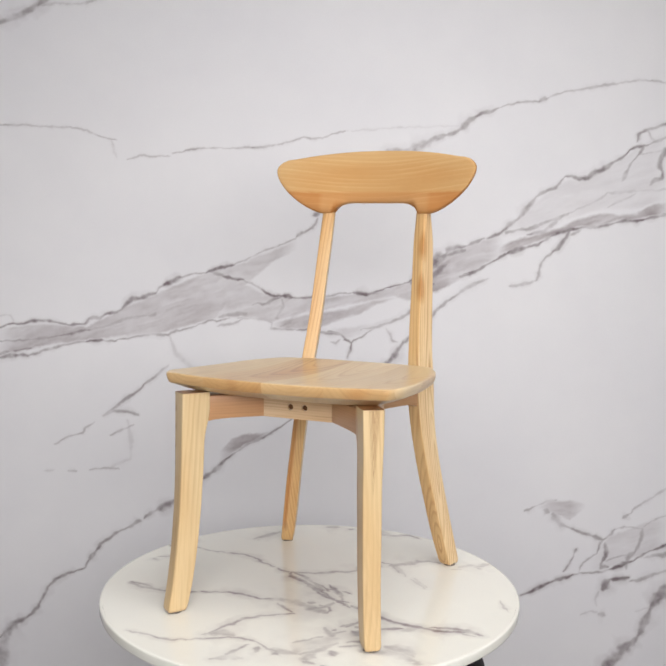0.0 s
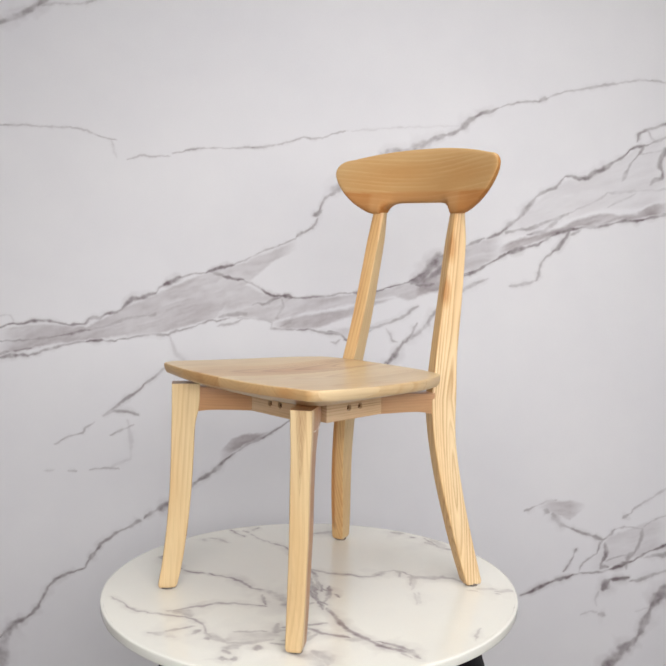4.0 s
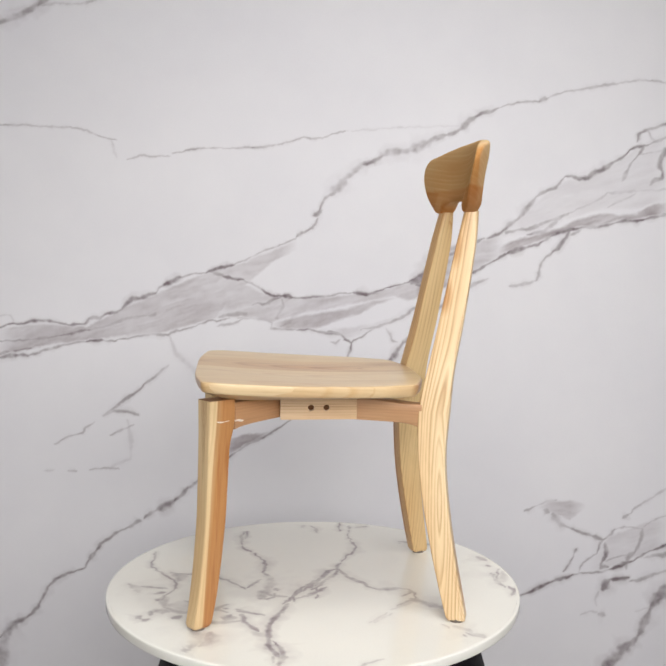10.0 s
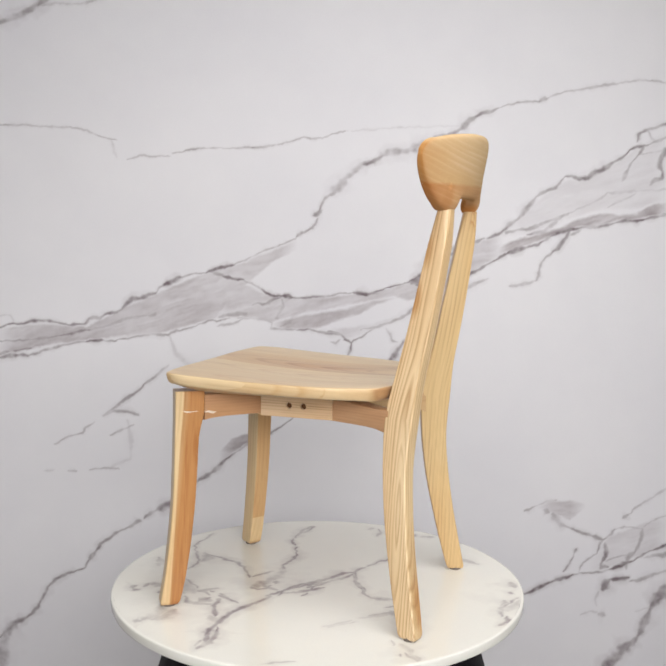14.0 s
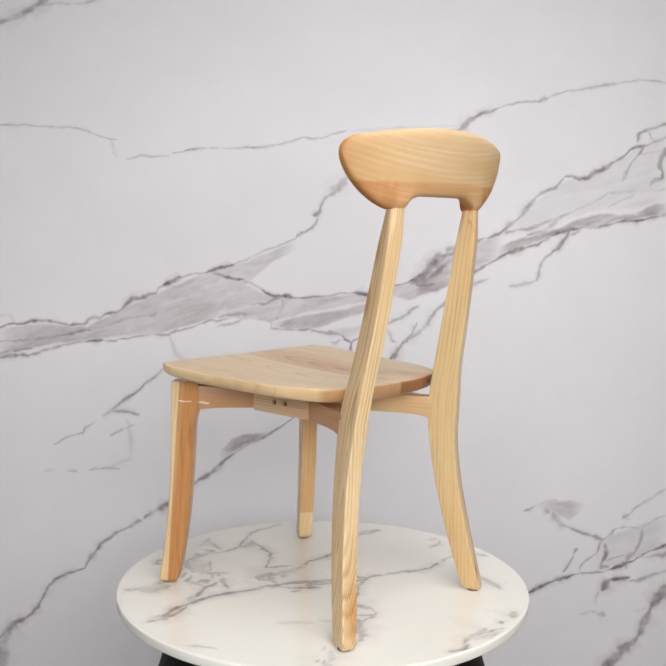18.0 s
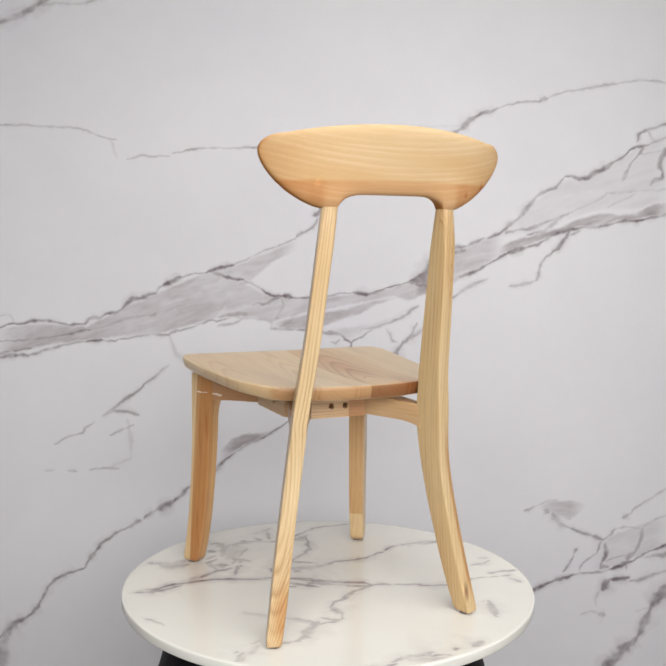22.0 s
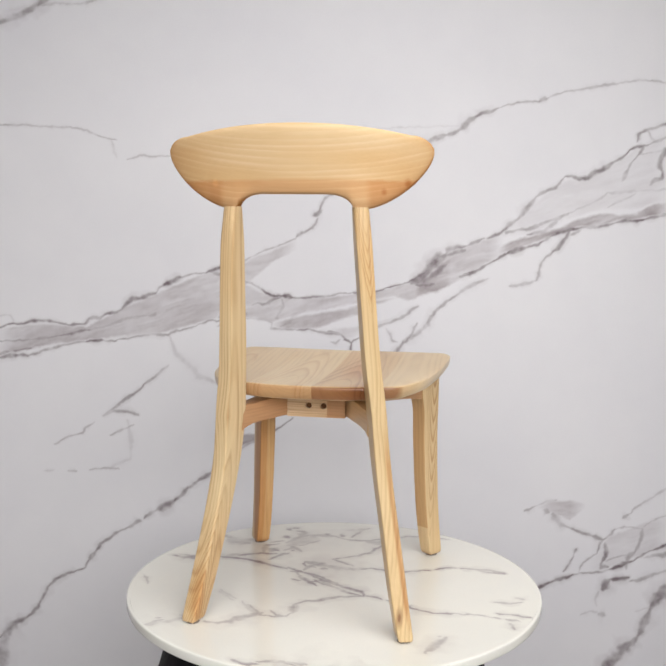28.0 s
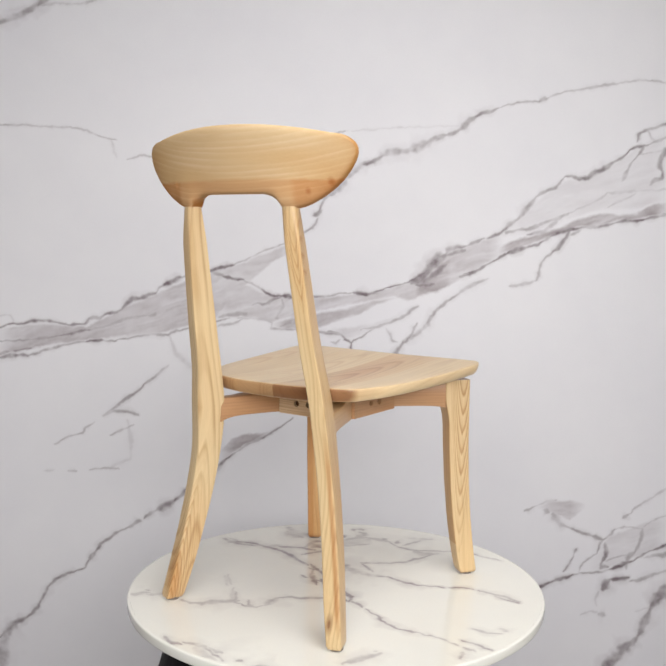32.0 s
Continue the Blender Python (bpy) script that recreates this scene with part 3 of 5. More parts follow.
def wall_veins(streak, wash):
    streak([(-1.020, 0.393), (-1.006, 0.400), (-0.980, 0.410), (-0.967, 0.414), (-0.934, 0.412), (-0.901, 0.422), (-0.875, 0.422), (-0.849, 0.421), (-0.810, 0.412), (-0.790, 0.410), (-0.744, 0.413), (-0.731, 0.428), (-0.718, 0.433), (-0.698, 0.431), (-0.685, 0.444), (-0.665, 0.449), (-0.646, 0.451), (-0.626, 0.463)], 0.0034, .5)
    streak([(-0.629, 0.462), (-0.613, 0.482), (-0.597, 0.494), (-0.573, 0.496), (-0.547, 0.506), (-0.526, 0.510)], 0.0052, .62)
    streak([(-0.526, 0.510), (-0.518, 0.525), (-0.508, 0.535), (-0.494, 0.541)], 0.0026, .3)
    streak([(-0.500, 0.541), (-0.481, 0.546), (-0.462, 0.555), (-0.450, 0.561)], 0.0058, .6)
    streak([(-0.450, 0.561), (-0.416, 0.572), (-0.370, 0.575)], 0.0026, .32)
    streak([(-0.370, 0.575), (-0.351, 0.585), (-0.325, 0.593), (-0.305, 0.596), (-0.286, 0.603)], 0.0047, .62)
    streak([(-0.904, 0.422), (-0.875, 0.423), (-0.855, 0.422)], 0.0039, .4)
    streak([(-1.019, 0.432), (-0.992, 0.439), (-0.974, 0.438), (-0.964, 0.425), (-0.967, 0.414)], 0.0034, .12)
    streak([(-0.286, 0.603), (-0.253, 0.616), (-0.220, 0.630), (-0.188, 0.648), (-0.155, 0.657), (-0.123, 0.673), (-0.097, 0.683), (-0.091, 0.692)], 0.0031, .26)
    streak([(-0.093, 0.691), (-0.083, 0.698), (-0.075, 0.705)], 0.0052, .44)
    streak([(-0.075, 0.702), (-0.061, 0.708), (-0.045, 0.719), (-0.035, 0.730), (-0.029, 0.745)], 0.0044, .3)
    streak([(-0.042, 0.752), (-0.029, 0.758), (-0.018, 0.768)], 0.0065, .38)
    streak([(-0.024, 0.768), (-0.019, 0.784), (-0.005, 0.806), (0.006, 0.816)], 0.0044, .42)
    streak([(0.006, 0.816), (0.025, 0.825)], 0.0039, .34)
    streak([(0.022, 0.829), (0.027, 0.839), (0.044, 0.852), (0.053, 0.868)], 0.0118, .3)
    streak([(0.053, 0.868), (0.063, 0.876), (0.082, 0.889), (0.099, 0.902), (0.112, 0.915)], 0.0065, .34)
    streak([(0.106, 0.909), (0.125, 0.917), (0.140, 0.923), (0.155, 0.928), (0.167, 0.941)], 0.0044, .5)
    streak([(0.155, 0.930), (0.167, 0.943), (0.185, 0.949), (0.217, 0.951), (0.266, 0.955)], 0.0078, .36)
    streak([(0.243, 0.954), (0.280, 0.965), (0.300, 0.979), (0.319, 0.991)], 0.0118, .3)
    streak([(0.243, 0.951), (0.280, 0.961), (0.311, 0.986), (0.341, 0.997), (0.358, 1.001)], 0.0065, .42)
    streak([(0.358, 1.001), (0.375, 1.005), (0.403, 1.021)], 0.0052, .4)
    streak([(0.403, 1.021), (0.419, 1.035), (0.426, 1.043), (0.445, 1.057)], 0.0092, .36)
    streak([(0.445, 1.058), (0.459, 1.066), (0.476, 1.069), (0.500, 1.077), (0.518, 1.086)], 0.0059, .48)
    streak([(0.518, 1.086), (0.549, 1.095), (0.586, 1.102), (0.636, 1.105)], 0.0039, .34)
    streak([(0.636, 1.105), (0.660, 1.115)], 0.0042, .4)
    streak([(0.660, 1.115), (0.714, 1.135), (0.804, 1.150), (0.906, 1.167), (0.957, 1.173), (1.035, 1.164)], 0.0033, .22)
    streak([(-0.923, 0.314), (-0.890, 0.321), (-0.877, 0.328), (-0.851, 0.334), (-0.811, 0.348), (-0.771, 0.356), (-0.732, 0.359)], 0.0031, .36)
    streak([(-0.739, 0.359), (-0.716, 0.362), (-0.699, 0.365), (-0.680, 0.361), (-0.653, 0.362)], 0.0052, .52)
    streak([(-0.653, 0.364), (-0.614, 0.370), (-0.574, 0.378), (-0.535, 0.384), (-0.509, 0.385), (-0.489, 0.382), (-0.480, 0.387)], 0.0029, .34)
    streak([(-0.535, 0.384), (-0.509, 0.385), (-0.489, 0.382), (-0.477, 0.390), (-0.463, 0.396), (-0.450, 0.393)], 0.0044, .36)
    streak([(-0.450, 0.394), (-0.430, 0.401), (-0.403, 0.410), (-0.377, 0.421), (-0.351, 0.431)], 0.0026, .32)
    streak([(-0.380, 0.420), (-0.351, 0.431), (-0.338, 0.425), (-0.325, 0.430)], 0.0039, .42)
    streak([(-0.325, 0.430), (-0.312, 0.434), (-0.292, 0.435)], 0.0026, .3)
    streak([(-1.022, 0.297), (-1.009, 0.303), (-0.982, 0.311), (-0.949, 0.317), (-0.923, 0.314)], 0.0065, .46)
    streak([(-0.964, 0.329), (-0.943, 0.333), (-0.916, 0.336)], 0.0047, .4)
    streak([(-1.022, 0.311), (-1.009, 0.316), (-0.982, 0.324)], 0.0042, .36)
    streak([(-1.021, 0.356), (-1.008, 0.357), (-0.929, 0.362), (-0.889, 0.365), (-0.837, 0.374), (-0.817, 0.377)], 0.0029, .3)
    streak([(-0.824, 0.376), (-0.797, 0.382), (-0.771, 0.388), (-0.758, 0.390), (-0.729, 0.396)], 0.0039, .46)
    streak([(-0.729, 0.396), (-0.692, 0.404), (-0.666, 0.411), (-0.626, 0.429), (-0.574, 0.439), (-0.541, 0.443)], 0.0034, .2)
    streak([(-0.548, 0.440), (-0.534, 0.444), (-0.526, 0.452)], 0.0044, .36)
    streak([(-0.351, 0.581), (-0.331, 0.573), (-0.314, 0.564)], 0.0042, .34)
    streak([(-0.317, 0.564), (-0.299, 0.560), (-0.283, 0.559), (-0.257, 0.555)], 0.0039, .58)
    streak([(-0.257, 0.554), (-0.233, 0.546), (-0.215, 0.535), (-0.198, 0.526)], 0.0026, .24)
    streak([(-0.198, 0.526), (-0.187, 0.518), (-0.168, 0.510), (-0.135, 0.507)], 0.0039, .66)
    streak([(-0.136, 0.507), (-0.115, 0.507), (-0.102, 0.502)], 0.0052, .6)
    streak([(-0.102, 0.502), (-0.063, 0.502), (-0.010, 0.505), (0.042, 0.515), (0.081, 0.518)], 0.0029, .42)
    streak([(0.084, 0.520), (0.107, 0.517), (0.118, 0.514), (0.134, 0.519)], 0.0052, .6)
    streak([(0.134, 0.519), (0.153, 0.524), (0.173, 0.530), (0.186, 0.534)], 0.0034, .5)
    streak([(0.186, 0.534), (0.209, 0.542), (0.231, 0.548)], 0.0044, .56)
    streak([(0.231, 0.548), (0.251, 0.553), (0.283, 0.570), (0.306, 0.586)], 0.0039, .5)
    streak([(0.261, 0.551), (0.283, 0.560), (0.300, 0.571), (0.310, 0.586), (0.318, 0.602)], 0.0118, .48)
    streak([(0.276, 0.547), (0.300, 0.555), (0.324, 0.572), (0.347, 0.592), (0.367, 0.608)], 0.0082, .38)
    streak([(0.313, 0.586), (0.320, 0.605), (0.338, 0.621), (0.354, 0.631), (0.364, 0.639)], 0.0105, .48)
    streak([(0.277, 0.545), (0.310, 0.545), (0.332, 0.551)], 0.0044, .5)
    streak([(0.367, 0.639), (0.370, 0.652), (0.399, 0.663), (0.425, 0.665)], 0.0060, .42)
    streak([(0.372, 0.639), (0.393, 0.647), (0.425, 0.654)], 0.0065, .4)
    streak([(0.425, 0.663), (0.451, 0.677), (0.483, 0.690)], 0.0039, .3)
    streak([(-0.230, 0.477), (-0.213, 0.485), (-0.196, 0.481), (-0.181, 0.486), (-0.161, 0.499), (-0.139, 0.503)], 0.0034, .42)
    streak([(-0.139, 0.500), (-0.131, 0.477), (-0.148, 0.450), (-0.152, 0.434)], 0.0026, .2)
    streak([(-0.157, 0.437), (-0.146, 0.438)], 0.0039, .42)
    streak([(-0.331, 0.440), (-0.299, 0.446), (-0.246, 0.452)], 0.0078, .2)
    streak([(-0.333, 0.410), (-0.312, 0.417), (-0.288, 0.421), (-0.259, 0.433)], 0.0052, .22)
    streak([(-0.292, 0.435), (-0.272, 0.438), (-0.220, 0.436), (-0.180, 0.430), (-0.167, 0.423), (-0.171, 0.406)], 0.0026, .24)
    streak([(-0.171, 0.406), (-0.141, 0.404), (-0.088, 0.401)], 0.0039, .3)
    streak([(-0.088, 0.401), (-0.055, 0.405), (-0.029, 0.401)], 0.0039, .44)
    streak([(-0.029, 0.401), (0.004, 0.392), (0.043, 0.389)], 0.0039, .32)
    streak([(-0.141, 0.413), (-0.115, 0.424), (-0.102, 0.444), (-0.063, 0.464)], 0.0052, .16)
    streak([(0.414, 0.572), (0.440, 0.581)], 0.0034, .34)
    streak([(0.410, 0.572), (0.440, 0.581), (0.472, 0.595), (0.498, 0.612)], 0.0052, .5)
    streak([(0.499, 0.569), (0.461, 0.553), (0.435, 0.541), (0.402, 0.515), (0.370, 0.494), (0.344, 0.469), (0.325, 0.449)], 0.0044, .28)
    streak([(0.344, 0.469), (0.325, 0.449), (0.314, 0.424), (0.293, 0.402), (0.270, 0.386)], 0.0065, .32)
    streak([(0.240, 0.370), (0.279, 0.394), (0.311, 0.419)], 0.0070, .24)
    streak([(0.109, 0.405), (0.135, 0.410), (0.161, 0.417), (0.201, 0.428), (0.240, 0.448), (0.266, 0.470), (0.281, 0.481)], 0.0039, .3)
    streak([(0.004, 0.399), (0.043, 0.393), (0.063, 0.373), (0.081, 0.363)], 0.0034, .3)
    streak([(0.081, 0.363), (0.086, 0.371), (0.109, 0.380), (0.129, 0.396)], 0.0039, .42)
    streak([(0.129, 0.396), (0.148, 0.411), (0.175, 0.417)], 0.0029, .28)
    streak([(0.057, 0.373), (0.081, 0.363), (0.078, 0.344), (0.068, 0.320)], 0.0039, .44)
    streak([(0.175, 0.268), (0.192, 0.301), (0.216, 0.332), (0.229, 0.348), (0.239, 0.367)], 0.0072, .54)
    streak([(0.235, 0.364), (0.252, 0.371), (0.267, 0.394), (0.275, 0.415), (0.282, 0.428)], 0.0044, .42)
    streak([(0.222, 0.367), (0.207, 0.371), (0.199, 0.394), (0.185, 0.409)], 0.0039, .24)
    streak([(0.044, 0.373), (0.031, 0.362), (0.017, 0.365)], 0.0029, .2)
    streak([(0.493, 0.691), (0.528, 0.706), (0.547, 0.719), (0.566, 0.739), (0.585, 0.752)], 0.0047, .4)
    streak([(0.585, 0.752), (0.604, 0.774), (0.623, 0.800), (0.638, 0.821)], 0.0065, .38)
    streak([(0.638, 0.821), (0.661, 0.834), (0.699, 0.850), (0.714, 0.869), (0.726, 0.880)], 0.0052, .36)
    streak([(0.726, 0.880), (0.743, 0.883), (0.769, 0.876)], 0.0039, .36)
    streak([(0.766, 0.876), (0.795, 0.877), (0.804, 0.890), (0.833, 0.900)], 0.0072, .5)
    streak([(0.804, 0.887), (0.833, 0.900), (0.865, 0.922), (0.896, 0.942), (0.915, 0.961)], 0.0052, .5)
    streak([(0.915, 0.963), (0.940, 0.973), (0.966, 0.977), (0.998, 0.992), (1.042, 1.005)], 0.0044, .5)
    streak([(0.940, 0.991), (0.943, 1.006), (0.951, 1.015)], 0.0058, .56)
    streak([(0.949, 1.014), (0.964, 1.022), (0.989, 1.032), (1.040, 1.048)], 0.0039, .44)
    streak([(0.963, 0.981), (0.956, 0.966), (0.948, 0.950)], 0.0052, .34)
    streak([(0.948, 0.953), (0.929, 0.930), (0.915, 0.904)], 0.0044, .28)
    streak([(0.918, 0.904), (0.908, 0.891), (0.901, 0.873)], 0.0065, .34)
    streak([(0.948, 0.950), (0.993, 0.958), (1.044, 0.969)], 0.0029, .2)
    streak([(1.044, 0.976), (1.026, 0.961), (1.016, 0.941), (1.013, 0.915), (1.022, 0.899)], 0.0058, .44)
    streak([(1.022, 0.899), (1.020, 0.880), (0.999, 0.877), (0.984, 0.860)], 0.0047, .44)
    streak([(0.970, 1.026), (0.984, 1.000), (0.998, 0.992)], 0.0039, .3)
    streak([(0.420, 0.580), (0.459, 0.591), (0.496, 0.611), (0.517, 0.624)], 0.0044, .56)
    streak([(0.517, 0.624), (0.543, 0.639), (0.562, 0.648)], 0.0034, .44)
    streak([(0.560, 0.647), (0.582, 0.656), (0.608, 0.662)], 0.0058, .6)
    streak([(0.608, 0.662), (0.621, 0.668), (0.647, 0.672), (0.672, 0.688), (0.691, 0.702)], 0.0037, .48)
    streak([(0.691, 0.702), (0.717, 0.712), (0.749, 0.722), (0.775, 0.726)], 0.0042, .56)
    streak([(0.775, 0.726), (0.801, 0.729), (0.827, 0.729), (0.853, 0.735), (0.885, 0.744)], 0.0039, .46)
    streak([(0.885, 0.744), (0.918, 0.751), (0.950, 0.750), (0.970, 0.753)], 0.0047, .58)
    streak([(0.970, 0.753), (1.015, 0.764), (1.054, 0.777)], 0.0034, .42)
    streak([(0.548, 0.709), (0.599, 0.720), (0.625, 0.724), (0.651, 0.736), (0.677, 0.743), (0.709, 0.754), (0.738, 0.769)], 0.0044, .28)
    streak([(0.613, 0.704), (0.665, 0.714), (0.688, 0.731), (0.705, 0.746)], 0.0047, .3)
    streak([(0.738, 0.769), (0.818, 0.806), (0.856, 0.833), (0.946, 0.840), (1.050, 0.848)], 0.0031, .14)
    streak([(0.857, 0.790), (0.883, 0.803), (0.909, 0.814), (0.947, 0.834)], 0.0031, .16)
    streak([(0.749, 0.722), (0.737, 0.702), (0.725, 0.682), (0.708, 0.663), (0.693, 0.653)], 0.0039, .5)
    streak([(0.693, 0.653), (0.674, 0.636), (0.661, 0.623), (0.656, 0.597)], 0.0034, .36)
    streak([(0.656, 0.597), (0.656, 0.577), (0.646, 0.564)], 0.0042, .4)
    streak([(0.646, 0.564), (0.624, 0.555), (0.598, 0.549), (0.566, 0.546)], 0.0039, .2)
    streak([(0.779, 0.722), (0.762, 0.710), (0.750, 0.705)], 0.0039, .3)
    streak([(-0.488, 0.287), (-0.509, 0.270), (-0.529, 0.250), (-0.549, 0.236), (-0.565, 0.226)], 0.0031, .34)
    streak([(-0.565, 0.226), (-0.573, 0.213), (-0.596, 0.195), (-0.629, 0.172), (-0.656, 0.152), (-0.689, 0.125)], 0.0042, .4)
    streak([(-0.716, 0.104), (-0.749, 0.086), (-0.756, 0.070), (-0.803, 0.059), (-0.843, 0.035)], 0.0029, .26)
    streak([(-0.692, 0.125), (-0.656, 0.141), (-0.616, 0.141), (-0.583, 0.131)], 0.0052, .3)
    streak([(-0.670, 0.064), (-0.617, 0.088), (-0.597, 0.099)], 0.0026, .25)
    streak([(-0.878, -0.051), (-0.845, -0.048)], 0.0024, .2)
    streak([(-0.805, -0.049), (-0.778, -0.050)], 0.0024, .2)
    streak([(-0.735, -0.045), (-0.691, -0.041), (-0.645, -0.043)], 0.0029, .3)
    streak([(-0.099, 0.124), (-0.139, 0.097), (-0.192, 0.062), (-0.238, 0.041), (-0.278, 0.014)], 0.0031, .42)
    streak([(-0.278, 0.014), (-0.312, -0.010), (-0.332, -0.034), (-0.352, -0.051)], 0.0065, .48)
    streak([(-0.352, -0.051), (-0.392, -0.076), (-0.428, -0.101)], 0.0044, .5)
    streak([(-0.428, -0.099), (-0.447, -0.124), (-0.471, -0.145)], 0.0060, .6)
    streak([(-0.471, -0.145), (-0.503, -0.159), (-0.527, -0.174)], 0.0085, .44)
    streak([(-0.527, -0.174), (-0.568, -0.202)], 0.0047, .5)
    streak([(-0.580, -0.209), (-0.615, -0.228)], 0.0078, .4)
    streak([(-0.615, -0.228), (-0.655, -0.249), (-0.704, -0.287), (-0.720, -0.308), (-0.745, -0.341), (-0.756, -0.362)], 0.0042, .46)
    streak([(-0.756, -0.362), (-0.777, -0.371), (-0.809, -0.383), (-0.850, -0.403), (-0.875, -0.429)], 0.0039, .54)
    streak([(-0.875, -0.429), (-0.884, -0.448), (-0.908, -0.492), (-0.928, -0.516)], 0.0072, .52)
    streak([(-0.928, -0.516), (-0.941, -0.526), (-0.981, -0.548), (-1.000, -0.568), (-1.031, -0.596)], 0.0058, .46)
    streak([(-0.976, -0.543), (-0.998, -0.565), (-1.017, -0.596)], 0.0105, .34)
    streak([(-1.015, -0.590), (-1.025, -0.631), (-1.026, -0.681), (-1.048, -0.738)], 0.0183, .26)
    streak([(-1.004, 1.014), (-0.915, 1.015), (-0.851, 1.013), (-0.748, 1.008), (-0.710, 0.992), (-0.671, 0.980), (-0.639, 0.976)], 0.0024, .24)
    streak([(-0.656, 0.974), (-0.649, 0.942), (-0.640, 0.923)], 0.0033, .12)
    streak([(-0.608, 0.918), (-0.569, 0.930), (-0.531, 0.927), (-0.479, 0.928)], 0.0021, .22)
    streak([(-0.473, 0.935), (-0.415, 0.951), (-0.337, 0.955), (-0.286, 0.953), (-0.247, 0.958), (-0.221, 0.955), (-0.183, 0.959), (-0.119, 0.973), (-0.093, 0.983), (-0.074, 0.989), (-0.041, 0.984), (-0.016, 0.988), (0.010, 1.002), (0.061, 1.010)], 0.0026, .34)
    streak([(0.061, 1.010), (0.229, 1.023), (0.396, 1.030)], 0.0026, .08)
    streak([(-0.997, 1.310), (-0.946, 1.330), (-0.894, 1.355), (-0.856, 1.377), (-0.830, 1.402)], 0.0092, .42)
    streak([(-0.882, 1.361), (-0.818, 1.374), (-0.742, 1.372), (-0.653, 1.398)], 0.0039, .2)
    streak([(0.630, -0.443), (0.691, -0.414), (0.717, -0.401), (0.744, -0.390), (0.778, -0.382), (0.798, -0.371)], 0.0052, .6)
    streak([(0.798, -0.371), (0.838, -0.366), (0.879, -0.363), (0.919, -0.353)], 0.0034, .4)
    streak([(0.914, -0.354), (0.945, -0.339), (0.985, -0.324)], 0.0052, .6)
    streak([(0.985, -0.324), (1.012, -0.307), (1.038, -0.293), (1.065, -0.282), (1.105, -0.265)], 0.0044, .56)
    streak([(0.634, -0.166), (0.655, -0.157), (0.671, -0.150)], 0.0052, .36)
    streak([(0.671, -0.150), (0.701, -0.136), (0.735, -0.129)], 0.0034, .24)
    streak([(0.698, -0.161), (0.709, -0.166)], 0.0065, .34)
    streak([(0.723, -0.174), (0.740, -0.194), (0.751, -0.210), (0.767, -0.213)], 0.0078, .32)
    streak([(0.767, -0.215), (0.792, -0.225), (0.826, -0.236), (0.854, -0.245)], 0.0039, .34)
    streak([(0.854, -0.245), (0.874, -0.254), (0.888, -0.257)], 0.0060, .48)
    streak([(0.888, -0.257), (0.914, -0.239), (0.923, -0.224)], 0.0060, .42)
    streak([(0.885, -0.259), (0.878, -0.277), (0.869, -0.302)], 0.0047, .4)
    streak([(0.869, -0.302), (0.843, -0.319), (0.823, -0.337), (0.815, -0.364)], 0.0037, .3)
    streak([(0.894, -0.267), (0.900, -0.290), (0.897, -0.311), (0.885, -0.331)], 0.0058, .44)
    streak([(0.885, -0.331), (0.886, -0.348), (0.908, -0.345)], 0.0078, .46)
    streak([(0.923, -0.224), (0.954, -0.214), (0.994, -0.217), (1.015, -0.220)], 0.0026, .18)
    streak([(1.013, -0.221), (1.009, -0.243), (1.000, -0.275), (0.987, -0.296)], 0.0065, .26)
    streak([(0.987, -0.296), (0.971, -0.311), (0.965, -0.325)], 0.0072, .34)
    streak([(0.965, -0.325), (0.966, -0.352)], 0.0037, .28)
    streak([(0.804, -0.290), (0.798, -0.301)], 0.0065, .4)
    streak([(0.798, -0.301), (0.793, -0.318), (0.776, -0.347), (0.767, -0.361)], 0.0039, .3)
    streak([(0.898, -0.328), (0.931, -0.314), (0.971, -0.304)], 0.0026, .22)
    streak([(0.951, -0.185), (0.965, -0.173)], 0.0065, .44)
    streak([(0.965, -0.173), (0.984, -0.151), (1.017, -0.130), (1.050, -0.109), (1.096, -0.081)], 0.0034, .26)
    streak([(1.014, -0.213), (1.054, -0.188), (1.100, -0.173)], 0.0031, .18)
    streak([(1.019, -0.314), (1.059, -0.306), (1.080, -0.308), (1.106, -0.290)], 0.0052, .3)
    streak([(0.894, -0.418), (0.903, -0.401), (0.915, -0.389)], 0.0105, .4)
    streak([(0.912, -0.388), (0.954, -0.385), (0.974, -0.380)], 0.0058, .52)
    streak([(0.978, -0.392), (1.002, -0.389), (1.022, -0.383), (1.055, -0.366), (1.109, -0.355)], 0.0039, .4)
    streak([(0.876, -0.473), (0.869, -0.452), (0.881, -0.426)], 0.0039, .16)
    streak([(1.110, -0.386), (1.085, -0.428), (1.066, -0.457), (1.047, -0.485)], 0.0124, .5)
    streak([(1.047, -0.485), (1.035, -0.513), (1.023, -0.542), (1.010, -0.577)], 0.0105, .52)
    streak([(1.010, -0.577), (0.995, -0.597), (0.964, -0.620), (0.932, -0.664), (0.893, -0.721)], 0.0144, .5)
    streak([(0.825, -0.506), (0.850, -0.494), (0.877, -0.494)], 0.0039, .16)
    streak([(0.884, -0.502), (0.904, -0.506)], 0.0065, .22)
    streak([(1.000, -0.493), (1.047, -0.475)], 0.0039, .12)
    streak([(-0.482, 0.378), (-0.467, 0.327), (-0.430, 0.295), (-0.391, 0.255), (-0.325, 0.229)], 0.0065, .13)
    streak([(-0.617, 0.112), (-0.604, 0.044), (-0.611, -0.010), (-0.685, -0.045)], 0.0052, .1)
